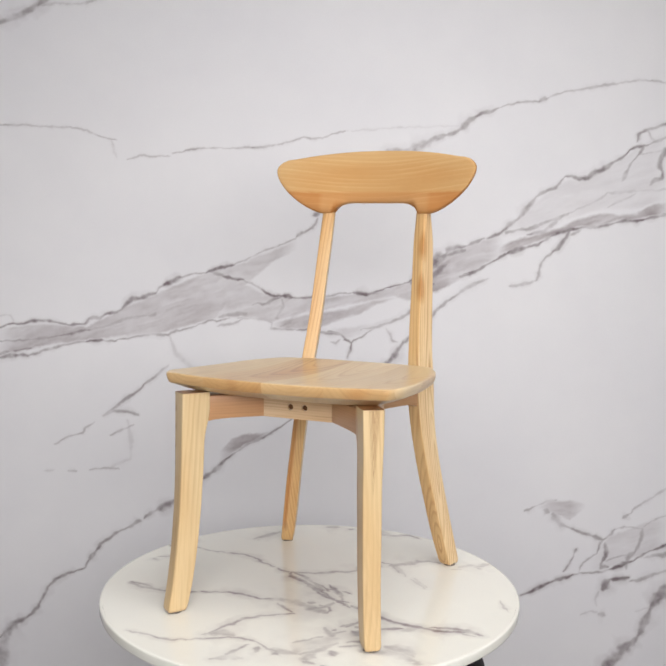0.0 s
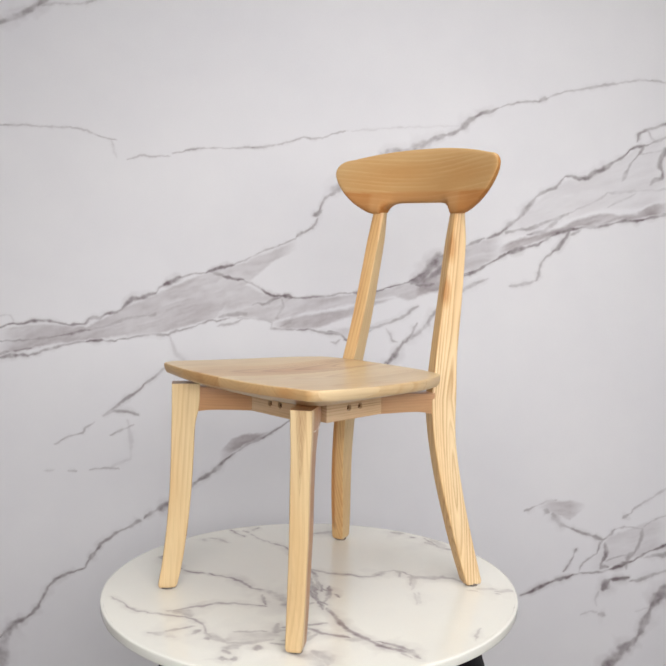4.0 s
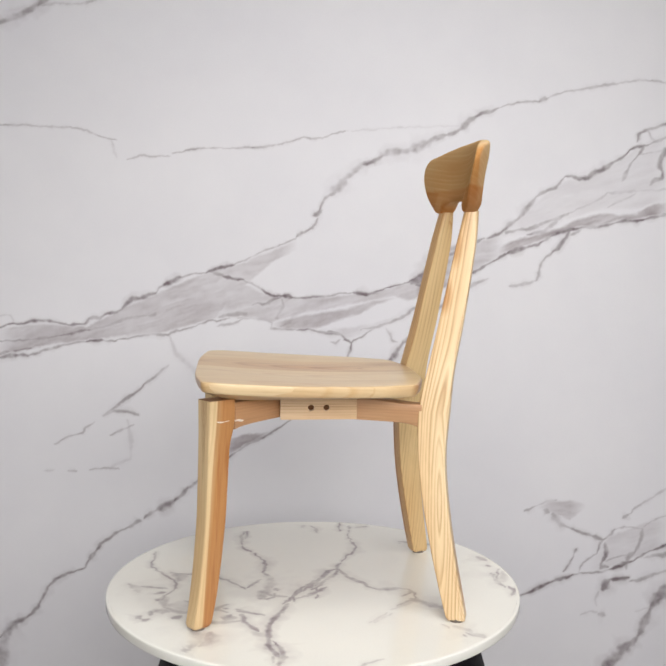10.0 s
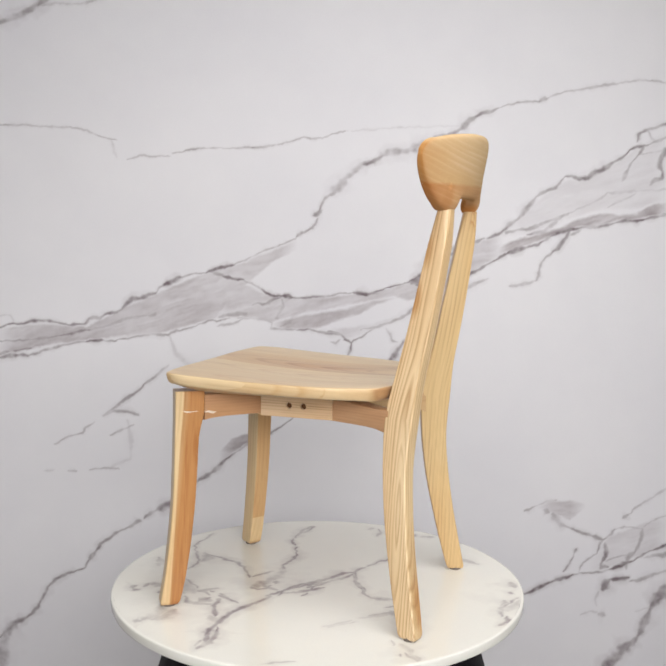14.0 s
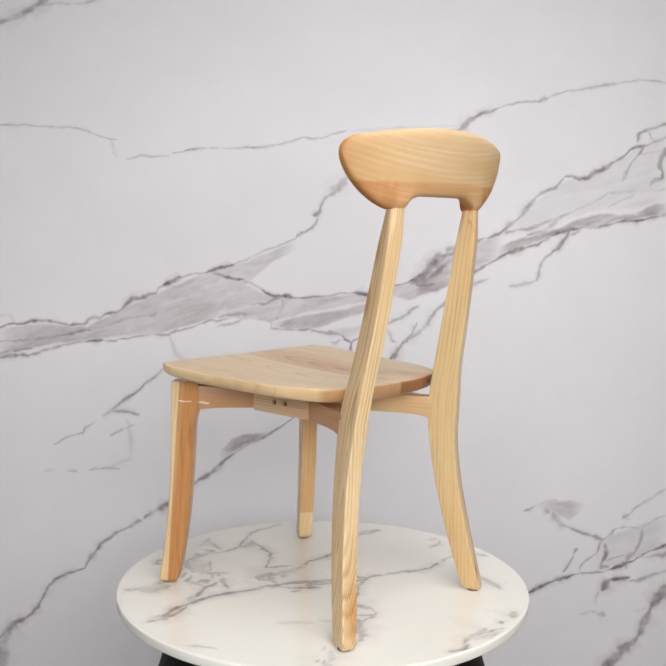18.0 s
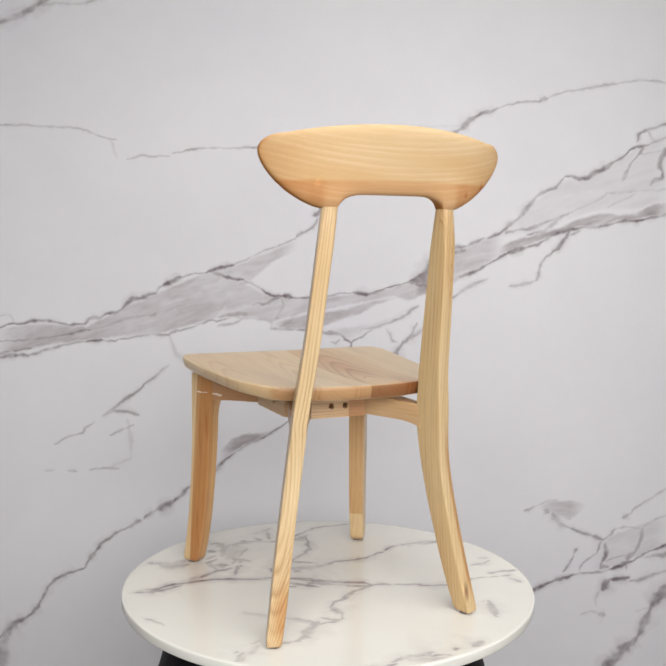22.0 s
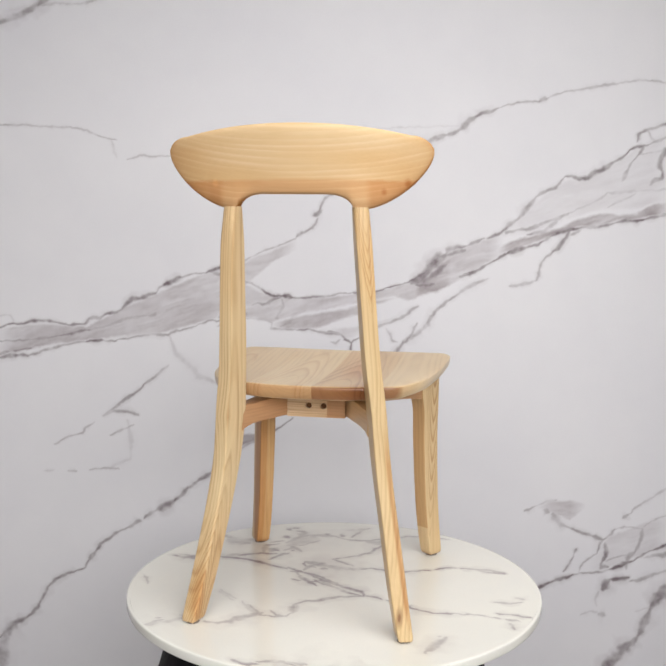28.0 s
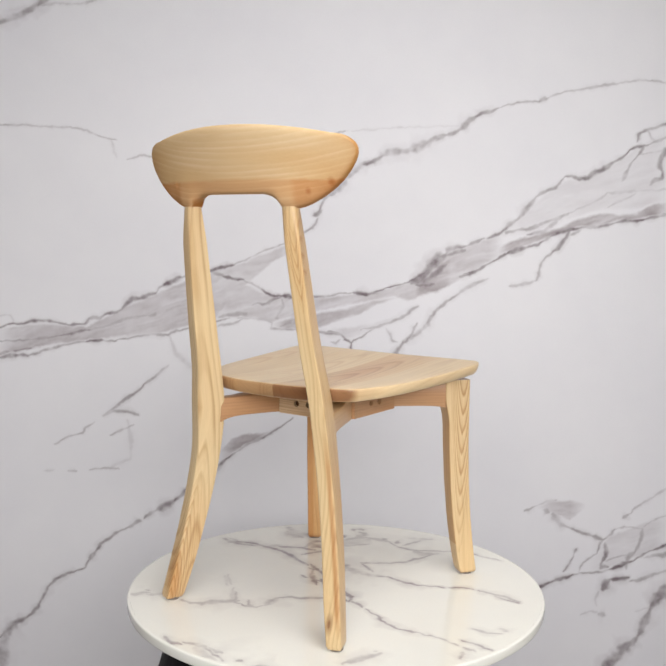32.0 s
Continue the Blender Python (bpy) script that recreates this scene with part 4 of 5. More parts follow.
    wash([(-1.020, 0.394), (-0.954, 0.409), (-0.849, 0.416), (-0.738, 0.409), (-0.613, 0.476), (-0.521, 0.514), (-0.429, 0.558), (-0.351, 0.583), (-0.273, 0.608), (-0.168, 0.649), (-0.090, 0.686)],
         [(-1.022, 0.305), (-0.956, 0.322), (-0.824, 0.347), (-0.693, 0.365), (-0.561, 0.379), (-0.463, 0.394), (-0.344, 0.432), (-0.272, 0.514), (-0.168, 0.607), (-0.090, 0.647)], 0.36)
    wash([(-0.351, 0.576), (-0.272, 0.554), (-0.194, 0.520), (-0.102, 0.503), (0.081, 0.516), (0.199, 0.538), (0.303, 0.582), (0.367, 0.642), (0.483, 0.690), (0.547, 0.715)],
         [(-0.351, 0.432), (-0.272, 0.437), (-0.220, 0.435), (-0.167, 0.421), (-0.089, 0.448), (-0.010, 0.461), (0.108, 0.487), (0.212, 0.507), (0.252, 0.493), (0.356, 0.527), (0.434, 0.575), (0.550, 0.644)], 0.34)
    wash([(-1.021, 0.354), (-0.929, 0.359), (-0.824, 0.374), (-0.729, 0.393), (-0.613, 0.429), (-0.534, 0.440)],
         [(-1.022, 0.305), (-0.956, 0.318), (-0.824, 0.347), (-0.729, 0.360), (-0.614, 0.370), (-0.535, 0.384)], 0.26)
    wash([(-0.171, 0.426), (-0.089, 0.449), (-0.010, 0.461), (0.042, 0.469), (0.108, 0.488), (0.147, 0.501), (0.225, 0.509)],
         [(-0.171, 0.405), (-0.088, 0.399), (-0.036, 0.404), (0.004, 0.415), (0.043, 0.432), (0.108, 0.450), (0.160, 0.482), (0.226, 0.502)], 0.42)
    wash([(-0.128, 0.502), (-0.063, 0.500), (-0.010, 0.504), (0.081, 0.516), (0.199, 0.535)],
         [(-0.128, 0.490), (-0.063, 0.492), (-0.010, 0.495), (0.081, 0.504), (0.199, 0.511)], 0.48)
    wash([(-0.377, 0.480), (-0.325, 0.464), (-0.272, 0.459), (-0.220, 0.452), (-0.167, 0.437)],
         [(-0.377, 0.432), (-0.325, 0.434), (-0.272, 0.438), (-0.220, 0.436), (-0.167, 0.423)], 0.26)
    wash([(0.238, 0.538), (0.316, 0.580), (0.354, 0.620), (0.419, 0.650)],
         [(0.239, 0.502), (0.285, 0.505), (0.356, 0.529), (0.421, 0.568)], 0.48)
    wash([(0.367, 0.639), (0.425, 0.661), (0.483, 0.687), (0.545, 0.713)],
         [(0.369, 0.535), (0.427, 0.575), (0.485, 0.604), (0.547, 0.639)], 0.29)
    wash([(0.516, 0.661), (0.561, 0.686), (0.593, 0.699), (0.626, 0.703), (0.678, 0.717), (0.729, 0.737), (0.768, 0.757), (0.819, 0.768), (0.845, 0.777), (0.897, 0.771), (0.949, 0.777), (1.000, 0.805), (1.052, 0.811)],
         [(0.517, 0.628), (0.562, 0.648), (0.595, 0.660), (0.627, 0.671), (0.679, 0.692), (0.730, 0.716), (0.769, 0.726), (0.821, 0.729), (0.847, 0.734), (0.898, 0.747), (0.950, 0.751), (1.002, 0.761), (1.054, 0.776)], 0.53)
    wash([(-0.332, 0.015), (-0.292, 0.061), (-0.252, 0.077), (-0.205, 0.078), (-0.152, 0.092)],
         [(-0.332, -0.026), (-0.292, 0.004), (-0.252, 0.032), (-0.205, 0.055), (-0.152, 0.087)], 0.55)
    wash([(0.671, -0.151), (0.721, -0.130), (0.775, -0.127), (0.829, -0.137)],
         [(0.671, -0.156), (0.723, -0.174), (0.778, -0.199), (0.830, -0.157)], 0.32)
    wash([(0.547, 0.713), (0.623, 0.798), (0.724, 0.870), (0.840, 0.897), (0.940, 0.974), (1.041, 1.033)],
         [(0.548, 0.693), (0.626, 0.705), (0.729, 0.747), (0.845, 0.781), (0.949, 0.782), (1.052, 0.813)], 0.13)
    wash([(0.847, -0.249), (0.885, -0.263), (0.914, -0.242), (1.099, -0.157)],
         [(0.851, -0.361), (0.889, -0.360), (0.919, -0.346), (1.105, -0.274)], 0.17)
    wash([(0.004, 0.409), (0.069, 0.416), (0.148, 0.427), (0.240, 0.461)],
         [(0.004, 0.399), (0.070, 0.371), (0.149, 0.401), (0.240, 0.444)], 0.21)
    wash([(-0.983, 1.357), (-0.907, 1.372), (-0.830, 1.396)],
         [(-0.984, 1.295), (-0.908, 1.333), (-0.831, 1.371)], 0.16)


def room():
    marble_wall()
    for name, x0, x1 in (("wall_north_left", -2.4, -1.28), ("wall_north_right", 1.32, 2.4)):
        tagged(mesh_object(name, box(x0, x1, WALL, WALL + 0.12, 0, 2.60), MARBLE_WALL, smooth=False), "plain white marble wall slab", "wall", kind="structure")
    tagged(mesh_object("wall_north_upper", box(-2.4, 2.4, WALL, WALL + 0.12, 2.60, 3.0), PAINT, smooth=False), "plain grey painted wall above the marble", "wall", kind="structure")
    tagged(mesh_object("wall_west", box(-2.52, -2.4, -3.6, WALL + 0.12, 0, 3.0), PAINT, smooth=False), "plain grey painted side wall", "wall", kind="structure")
    tagged(mesh_object("wall_east", box(2.4, 2.52, -3.6, WALL + 0.12, 0, 3.0), PAINT, smooth=False), "plain grey painted side wall", "wall", kind="structure")
    tagged(mesh_object("wall_south", box(-2.52, 2.52, -3.72, -3.6, 0, 3.0), PAINT, smooth=False), "plain grey painted wall behind the camera", "wall", kind="structure")
    tagged(mesh_object("floor", box(-2.52, 2.52, -3.72, WALL + 0.12, -0.1, 0.0), FLOOR, smooth=False), "plain grey studio floor", "floor", kind="structure")
    tagged(mesh_object("ceiling", box(-2.52, 2.52, -3.72, WALL + 0.12, 3.0, 3.1), PAINT, smooth=False), "plain grey painted ceiling", "ceiling", kind="structure")


# ---- the stand and its turning top ----
RADIUS, THICK = 0.413, 0.019


def stand():
    """A black lacquered pedestal, flared towards the floor, with a turning plate on it."""
    root = tagged(new("turntable_stand"), "black lacquered flared pedestal under the marble top", "stand")
    def turned(profile, count=72):
        return loft([[(r * math.cos(2 * math.pi * k / count), r * math.sin(2 * math.pi * k / count), z) for k in range(count)] for r, z in profile])
    h = TOP - THICK
    flare = [(0.500, 0.0), (0.500, 0.012), (0.488, 0.02), (0.455, 0.10), (0.42, 0.25), (0.375, 0.43), (0.338, 0.56), (0.318, 0.63), (0.300, h - 0.035), (0.296, h - 0.03)]
    part("pedestal", turned(flare), BLACK, root)
    part("turning_plate", turned([(0.26, h - 0.03), (0.275, h - 0.027), (0.275, h - 0.003), (0.27, h)]), BLACK, root)
    return root


def round_top():
    """The marble disc, with a softened rim."""
    rings, seg, inner = 240, 1150, RADIUS - 0.006
    prof = [(r, 0.0) for r in np.linspace(0.0, inner, rings)[1:]] + [(inner, -THICK)]
    prof = np.array(prof)
    ang = np.linspace(0, 2 * math.pi, seg, endpoint=False)
    pts = np.stack([np.outer(prof[:, 0], np.cos(ang)), np.outer(prof[:, 0], np.sin(ang)), np.repeat(prof[:, 1:], seg, 1)], -1).reshape(-1, 3)
    pts = np.vstack([[[0, 0, 0]], pts, [[0, 0, -THICK]]])
    i = 1 + np.arange(len(prof) * seg).reshape(len(prof), seg)
    nxt = np.roll(i, -1, 1)
    quads = np.stack([i[:-1], i[1:], nxt[1:], nxt[:-1]], -1).reshape(-1, 4).tolist()
    last = len(pts) - 1
    fans = [(0, int(a), int(b)) for a, b in zip(i[0], nxt[0])] + [(last, int(b), int(a)) for a, b in zip(i[-1], nxt[-1])]
    data = bpy.data.meshes.new("slab")
    data.from_pydata(pts.tolist(), [], quads + fans)
    data.materials.append(MARBLE_TOP)
    data.polygons.foreach_set("use_smooth", [True] * len(data.polygons))
    data.set_sharp_from_angle(angle=radians(40))
    field = Veining(pts[:, 0] + pts[:, 2] * 0.5, pts[:, 1] + pts[:, 2] * 0.5, 0.0045, (6.0, 0.75))
    top_veins(field.streak)
    field.store(data, 0, len(pts))
    root = tagged(new("round_tabletop"), "round white marble tabletop with fine grey veins", "tabletop")
    slab = new("slab", data)
    slab.parent = root
    turned = [(inner + 0.0002, -0.0001), (RADIUS - 0.0022, -0.0002), (RADIUS - 0.0009, -0.0008), (RADIUS - 0.0001, -0.0022), (RADIUS, -0.0040), (RADIUS, -THICK + 0.003), (RADIUS - 0.0008, -THICK + 0.0008), (RADIUS - 0.002, -THICK), (inner + 0.0002, -THICK)]
    rim = loft([[(r * math.cos(a), r * math.sin(a), z) for a in ang[::4]] for r, z in turned], caps=False)
    part("rim", rim, MARBLE_TOP, root, "smooth white rounded marble edge")
    return root


def top_veins(streak):
    streak([(-0.009, 0.013), (-0.007, 0.009), (0.017, -0.031), (0.040, -0.044)], 0.0034, 0.56)
    streak([(0.013, 0.013), (0.027, -0.009), (0.055, -0.016)], 0.0026, 0.40)
    streak([(0.066, -0.021), (0.085, -0.031)], 0.0026, 0.40)
    streak([(-0.362, -0.028), (-0.331, -0.046), (-0.303, -0.054), (-0.279, -0.060)], 0.0034, 0.50)
    streak([(-0.211, -0.056), (-0.179, -0.053), (-0.148, -0.051), (-0.114, -0.064), (-0.094, -0.074), (-0.075, -0.075)], 0.0039, 0.56)
    streak([(-0.088, -0.076), (-0.051, -0.075), (-0.025, -0.085), (-0.004, -0.095)], 0.0097, 0.38)
    streak([(0.007, -0.099), (0.028, -0.118), (0.049, -0.131)], 0.0117, 0.40)
    streak([(0.030, -0.094), (0.052, -0.103), (0.051, -0.129)], 0.0052, 0.47)
    streak([(0.050, -0.059), (0.071, -0.080), (0.085, -0.091)], 0.0046, 0.43)
    streak([(-0.298, -0.254), (-0.260, -0.267), (-0.211, -0.283), (-0.180, -0.276), (-0.153, -0.269), (-0.116, -0.262), (-0.089, -0.262), (-0.065, -0.272), (-0.039, -0.298), (-0.021, -0.308)], 0.0029, 0.40)
    streak([(-0.151, -0.247), (-0.127, -0.209), (-0.104, -0.178), (-0.073, -0.159), (-0.045, -0.151), (-0.018, -0.142)], 0.0036, 0.47)
    streak([(-0.160, -0.254), (-0.126, -0.240), (-0.107, -0.254)], 0.0084, 0.29)
    streak([(0.080, -0.190), (0.104, -0.173)], 0.0059, 0.45)
    streak([(0.299, -0.195), (0.308, -0.200), (0.319, -0.206)], 0.0034, 0.50)
    streak([(0.000, -0.269), (0.025, -0.251), (0.048, -0.237)], 0.0026, 0.39)
    streak([(0.048, -0.201), (0.066, -0.227), (0.082, -0.211)], 0.0078, 0.36)
    streak([(-0.124, -0.351), (-0.101, -0.335), (-0.079, -0.339)], 0.0065, 0.25)
    streak([(0.120, -0.290), (0.162, -0.291), (0.174, -0.295)], 0.0091, 0.31)
    streak([(0.200, -0.308), (0.210, -0.315)], 0.0091, 0.31)
    streak([(-0.039, -0.300), (-0.021, -0.308), (0.012, -0.310)], 0.0078, 0.25)
    streak([(0.286, 0.135), (0.306, 0.138)], 0.0026, 0.34)
    streak([(0.339, 0.145), (0.347, 0.147)], 0.0026, 0.34)
    streak([(-0.009, 0.013), (-0.001, 0.003), (0.016, -0.029), (0.051, -0.063), (0.083, -0.076)], 0.0055, 0.56)
    streak([(0.009, 0.021), (0.010, 0.013)], 0.0031, 0.47)
    streak([(0.093, -0.088), (0.135, -0.130), (0.166, -0.158), (0.203, -0.169), (0.248, -0.188), (0.283, -0.189), (0.302, -0.188)], 0.0047, 0.56)
    streak([(-0.102, -0.326), (-0.088, -0.309), (-0.074, -0.285)], 0.0034, 0.38)
    streak([(0.087, -0.193), (0.102, -0.177), (0.124, -0.151)], 0.0039, 0.47)
    streak([(0.105, -0.187), (0.140, -0.200), (0.168, -0.189), (0.186, -0.184)], 0.0042, 0.47)
    streak([(0.018, -0.116), (0.044, -0.100), (0.054, -0.083)], 0.0104, 0.38)
    streak([(0.020, -0.314), (0.041, -0.302), (0.076, -0.260)], 0.0052, 0.27)
    streak([(0.147, -0.282), (0.176, -0.289), (0.202, -0.305)], 0.0143, 0.25)
    streak([(0.030, -0.339), (0.048, -0.348)], 0.0052, 0.40)
    streak([(-0.008, 0.394), (0.022, 0.395)], 0.0078, 0.25)
    streak([(-0.347, 0.134), (-0.327, 0.139), (-0.300, 0.132)], 0.0034, 0.43)
    streak([(0.387, -0.083), (0.379, -0.057), (0.374, -0.027)], 0.0023, 0.27)
    streak([(0.010, -0.301), (0.032, -0.265), (0.075, -0.244)], 0.0156, 0.18)
    streak([(-0.344, 0.212), (-0.283, 0.184)], 0.0036, 0.54)
    streak([(0.201, 0.065), (0.206, 0.058), (0.227, 0.018)], 0.0026, 0.22)
    streak([(-0.010, 0.017), (-0.006, 0.010), (0.025, -0.020), (0.038, -0.042)], 0.0042, 0.58)
    streak([(0.038, -0.023), (0.013, 0.014), (0.004, 0.027)], 0.0029, 0.47)
    streak([(0.038, -0.042), (0.059, -0.070), (0.080, -0.091), (0.090, -0.098)], 0.0044, 0.56)
    streak([(0.236, -0.175), (0.268, -0.173), (0.306, -0.181), (0.332, -0.201)], 0.0044, 0.56)
    streak([(0.073, -0.085), (0.071, -0.066), (0.063, -0.046), (0.059, -0.027)], 0.0039, 0.34)
    streak([(-0.059, -0.311), (-0.057, -0.294)], 0.0052, 0.43)
    streak([(-0.026, -0.321), (-0.021, -0.315)], 0.0052, 0.38)
    streak([(0.063, -0.211), (0.068, -0.205)], 0.0072, 0.40)
    streak([(0.099, -0.254), (0.123, -0.250), (0.127, -0.222), (0.131, -0.203)], 0.0055, 0.40)
    streak([(0.033, -0.332), (0.031, -0.328), (0.040, -0.314)], 0.0078, 0.27)
    streak([(0.164, -0.270), (0.196, -0.279), (0.208, -0.298)], 0.0117, 0.29)
    streak([(0.214, -0.321), (0.215, -0.329)], 0.0117, 0.29)
    streak([(0.049, 0.380), (0.054, 0.388)], 0.0065, 0.34)
    streak([(0.336, 0.156), (0.340, 0.158), (0.368, 0.172)], 0.0031, 0.34)
    streak([(-0.298, 0.232), (-0.298, 0.258)], 0.0039, 0.34)
    streak([(0.193, -0.191), (0.211, -0.181)], 0.0130, 0.20)
    streak([(0.255, -0.183), (0.267, -0.184)], 0.0130, 0.20)
    streak([(0.117, -0.224), (0.097, -0.206)], 0.0084, 0.36)
    streak([(0.059, -0.038), (0.056, -0.022), (0.035, 0.010)], 0.0034, 0.45)
    streak([(0.022, -0.026), (0.017, -0.020), (-0.004, 0.012)], 0.0052, 0.52)
    streak([(0.090, 0.111), (0.096, 0.135)], 0.0044, 0.34)
    streak([(0.114, 0.158), (0.128, 0.154), (0.138, 0.134)], 0.0044, 0.34)
    streak([(0.230, 0.025), (0.208, 0.071)], 0.0052, 0.18)
    streak([(0.190, 0.082), (0.168, 0.139), (0.160, 0.155)], 0.0047, 0.20)
    streak([(0.170, 0.355), (0.187, 0.359), (0.212, 0.337)], 0.0047, 0.45)
    streak([(0.143, 0.361), (0.101, 0.389), (0.094, 0.393)], 0.0156, 0.22)
    streak([(0.301, 0.150), (0.333, 0.167)], 0.0078, 0.29)
    streak([(0.204, 0.158), (0.217, 0.178), (0.240, 0.176)], 0.0052, 0.27)
    streak([(-0.347, 0.111), (-0.354, 0.123)], 0.0052, 0.22)
    streak([(0.052, -0.373), (0.047, -0.366)], 0.0052, 0.50)
    streak([(0.078, -0.310), (0.069, -0.295)], 0.0052, 0.40)
    streak([(0.115, -0.270), (0.085, -0.277)], 0.0039, 0.40)
    streak([(0.011, -0.018), (0.009, -0.014), (-0.004, 0.013), (-0.025, 0.040), (-0.027, 0.044)], 0.0036, 0.52)
    streak([(-0.057, 0.075), (-0.070, 0.085), (-0.081, 0.097)], 0.0036, 0.52)
    streak([(-0.295, 0.216), (-0.314, 0.225)], 0.0029, 0.40)
    streak([(-0.031, 0.070), (0.005, 0.076), (0.039, 0.085), (0.072, 0.094), (0.091, 0.109), (0.092, 0.135), (0.107, 0.160)], 0.0034, 0.40)
    streak([(0.107, 0.160), (0.136, 0.160), (0.158, 0.152), (0.163, 0.137), (0.172, 0.107), (0.177, 0.099)], 0.0031, 0.34)
    streak([(0.088, 0.111), (0.096, 0.145)], 0.0104, 0.27)
    streak([(0.155, 0.141), (0.186, 0.156), (0.215, 0.171)], 0.0078, 0.31)
    streak([(0.215, 0.171), (0.237, 0.181), (0.261, 0.169)], 0.0044, 0.27)
    streak([(0.339, 0.166), (0.363, 0.176)], 0.0059, 0.22)
    streak([(0.171, 0.345), (0.146, 0.346), (0.106, 0.368), (0.078, 0.391)], 0.0059, 0.36)
    streak([(-0.156, 0.272), (-0.151, 0.279)], 0.0031, 0.16)
    streak([(0.009, -0.015), (0.006, -0.011), (-0.016, 0.029), (-0.045, 0.050), (-0.050, 0.075)], 0.0042, 0.54)
    streak([(0.020, -0.008), (-0.011, 0.046), (-0.043, 0.075)], 0.0031, 0.47)
    streak([(0.013, -0.011), (0.001, 0.007)], 0.0072, 0.45)
    streak([(0.067, -0.358), (0.059, -0.361)], 0.0044, 0.36)
    streak([(0.019, -0.084), (0.006, -0.085)], 0.0047, 0.47)
    streak([(-0.019, -0.133), (-0.055, -0.097)], 0.0031, 0.49)
    streak([(-0.221, -0.059), (-0.254, -0.066), (-0.270, -0.062)], 0.0031, 0.49)
    streak([(-0.313, -0.043), (-0.327, -0.034), (-0.364, -0.021)], 0.0031, 0.49)
    streak([(-0.090, 0.101), (-0.118, 0.129), (-0.141, 0.156), (-0.170, 0.174), (-0.204, 0.177), (-0.237, 0.185), (-0.265, 0.198), (-0.286, 0.212)], 0.0031, 0.49)
    streak([(-0.050, 0.075), (-0.007, 0.076), (0.028, 0.087), (0.069, 0.097)], 0.0036, 0.40)
    streak([(0.208, 0.343), (0.190, 0.353), (0.173, 0.355)], 0.0059, 0.36)
    streak([(0.121, 0.352), (0.092, 0.366)], 0.0078, 0.25)
    streak([(-0.116, 0.343), (-0.139, 0.310), (-0.165, 0.282)], 0.0072, 0.27)


# ---- the chair, in its own space: x across, y to the back, z up from the tabletop ----
def seat_height(x, y):
    slope = 0.4475 - 0.0265 * (y + 0.24) / 0.43 * 0.5
    dish = max(0.0, 1 - (x / 0.19) ** 2 - ((y + 0.02) / 0.20) ** 2)
    return slope - 0.007 * dish + 0.0035 * min(1.0, (x / 0.23) ** 2 * (y / 0.23) ** 2 * 1.3)


def seat():
    half = [(0.0, -0.244), (0.12, -0.243), (0.218, -0.228), (0.232, -0.195), (0.224, -0.05), (0.205, 0.085), (0.168, 0.160), (0.09, 0.186), (0.0, 0.190)]
    corners = half + [(-x, y) for x, y in half[-2:0:-1]]
    outline = rounded(corners, [0.06, 0.05, 0.011, 0.018, 0.08, 0.05, 0.014, 0.04, 0.06] + [0.04, 0.014, 0.05, 0.08, 0.018, 0.011, 0.05], 6)
    centre = Vector((0, -0.025))
    rings = []
    for s in (0.02, 0.2, 0.4, 0.6, 0.75, 0.86, 0.94, 0.975):
        rings.append([(*(centre + (p - centre) * s), seat_height(*(centre + (p - centre) * s))) for p in outline])
    edge = [seat_height(p.x, p.y) for p in outline]
    for s, dz in ((0.991, -0.0004), (0.9978, -0.0016), (1.0, -0.0040), (0.997, -0.0110), (0.986, -0.0185), (0.976, -0.0205), (0.964, -0.0213)):
        rings.append([(*(centre + (p - centre) * s), z + dz * (1 + 0.20 * max(0.0, p.y / 0.19) ** 2)) for p, z in zip(outline, edge)])
    for s, drop in ((0.90, 0.35), (0.82, 0.7), (0.72, 1.0), (0.3, 1.0), (0.02, 1.0)):
        rings.append([(*(centre + (p - centre) * s), (z - 0.0213) * (1 - drop) + 0.4085 * drop) for p, z in zip(outline, edge)])
    return loft(rings)


def backrest():
    """A broad curved rail; two lugs reach down from it to the uprights."""
    wide, cols = 0.2280, 111
    rings = []
    for c in range(cols):
        u = -math.cos(math.pi * c / (cols - 1))
        x = wide * (0.999 * u)
        a = abs(x)
        zt = 0.886 - 0.0180 * (a / 0.19) ** 2.2 if a < 0.19 else 0.868 - 0.028 * (1 - math.sqrt(max(0.0, 1 - ((a - 0.19) / 0.0388) ** 2)))
        if a < 0.056:
            zb = 0.7715
        elif a < 0.098:
            f = (a - 0.056) / 0.042
            zb = 0.7715 - 0.0235 * (1 - math.sqrt(max(0.0, 1 - f * f)))
        elif a < 0.118:
            zb = 0.748
        else:
            f = (a - 0.118) / (wide - 0.118)
            zb = 0.748 + 0.091 * (1 - (1 - min(1.0, f) ** 1.5) ** 0.667)
        zb = min(zb, zt - 0.001)
        mid = 0.290 - 0.047 * (a / wide) ** 1.8
        thick = 0.0155 - 0.0045 * (a / wide) ** 2
        thick *= min(1.0, 0.25 + 0.75 * math.sqrt(max(0.0, 1 - (a / wide) ** 6)))
        ring = []
        n = 30
        for k in range(n):
            t = 2 * math.pi * k / n
            cy, cz = math.cos(t), math.sin(t)
            ey = math.copysign(abs(cy) ** 0.45, cy) * thick
            ez = math.copysign(abs(cz) ** 0.45, cz)
            z = (zt + zb) / 2 + ez * (zt - zb) / 2
            lug = max(0.0, 1 - abs(a - 0.110) / 0.040)
            neck = 1.0 + 0.38 * min(1.0, lug * 1.6) * min(1.0, max(0.0, (0.795 - z) / 0.03))
            lean = 0.185 * (z - 0.83)
            ring.append((x, mid + lean + ey * neck, z))
        rings.append(ring)
    return loft(rings)


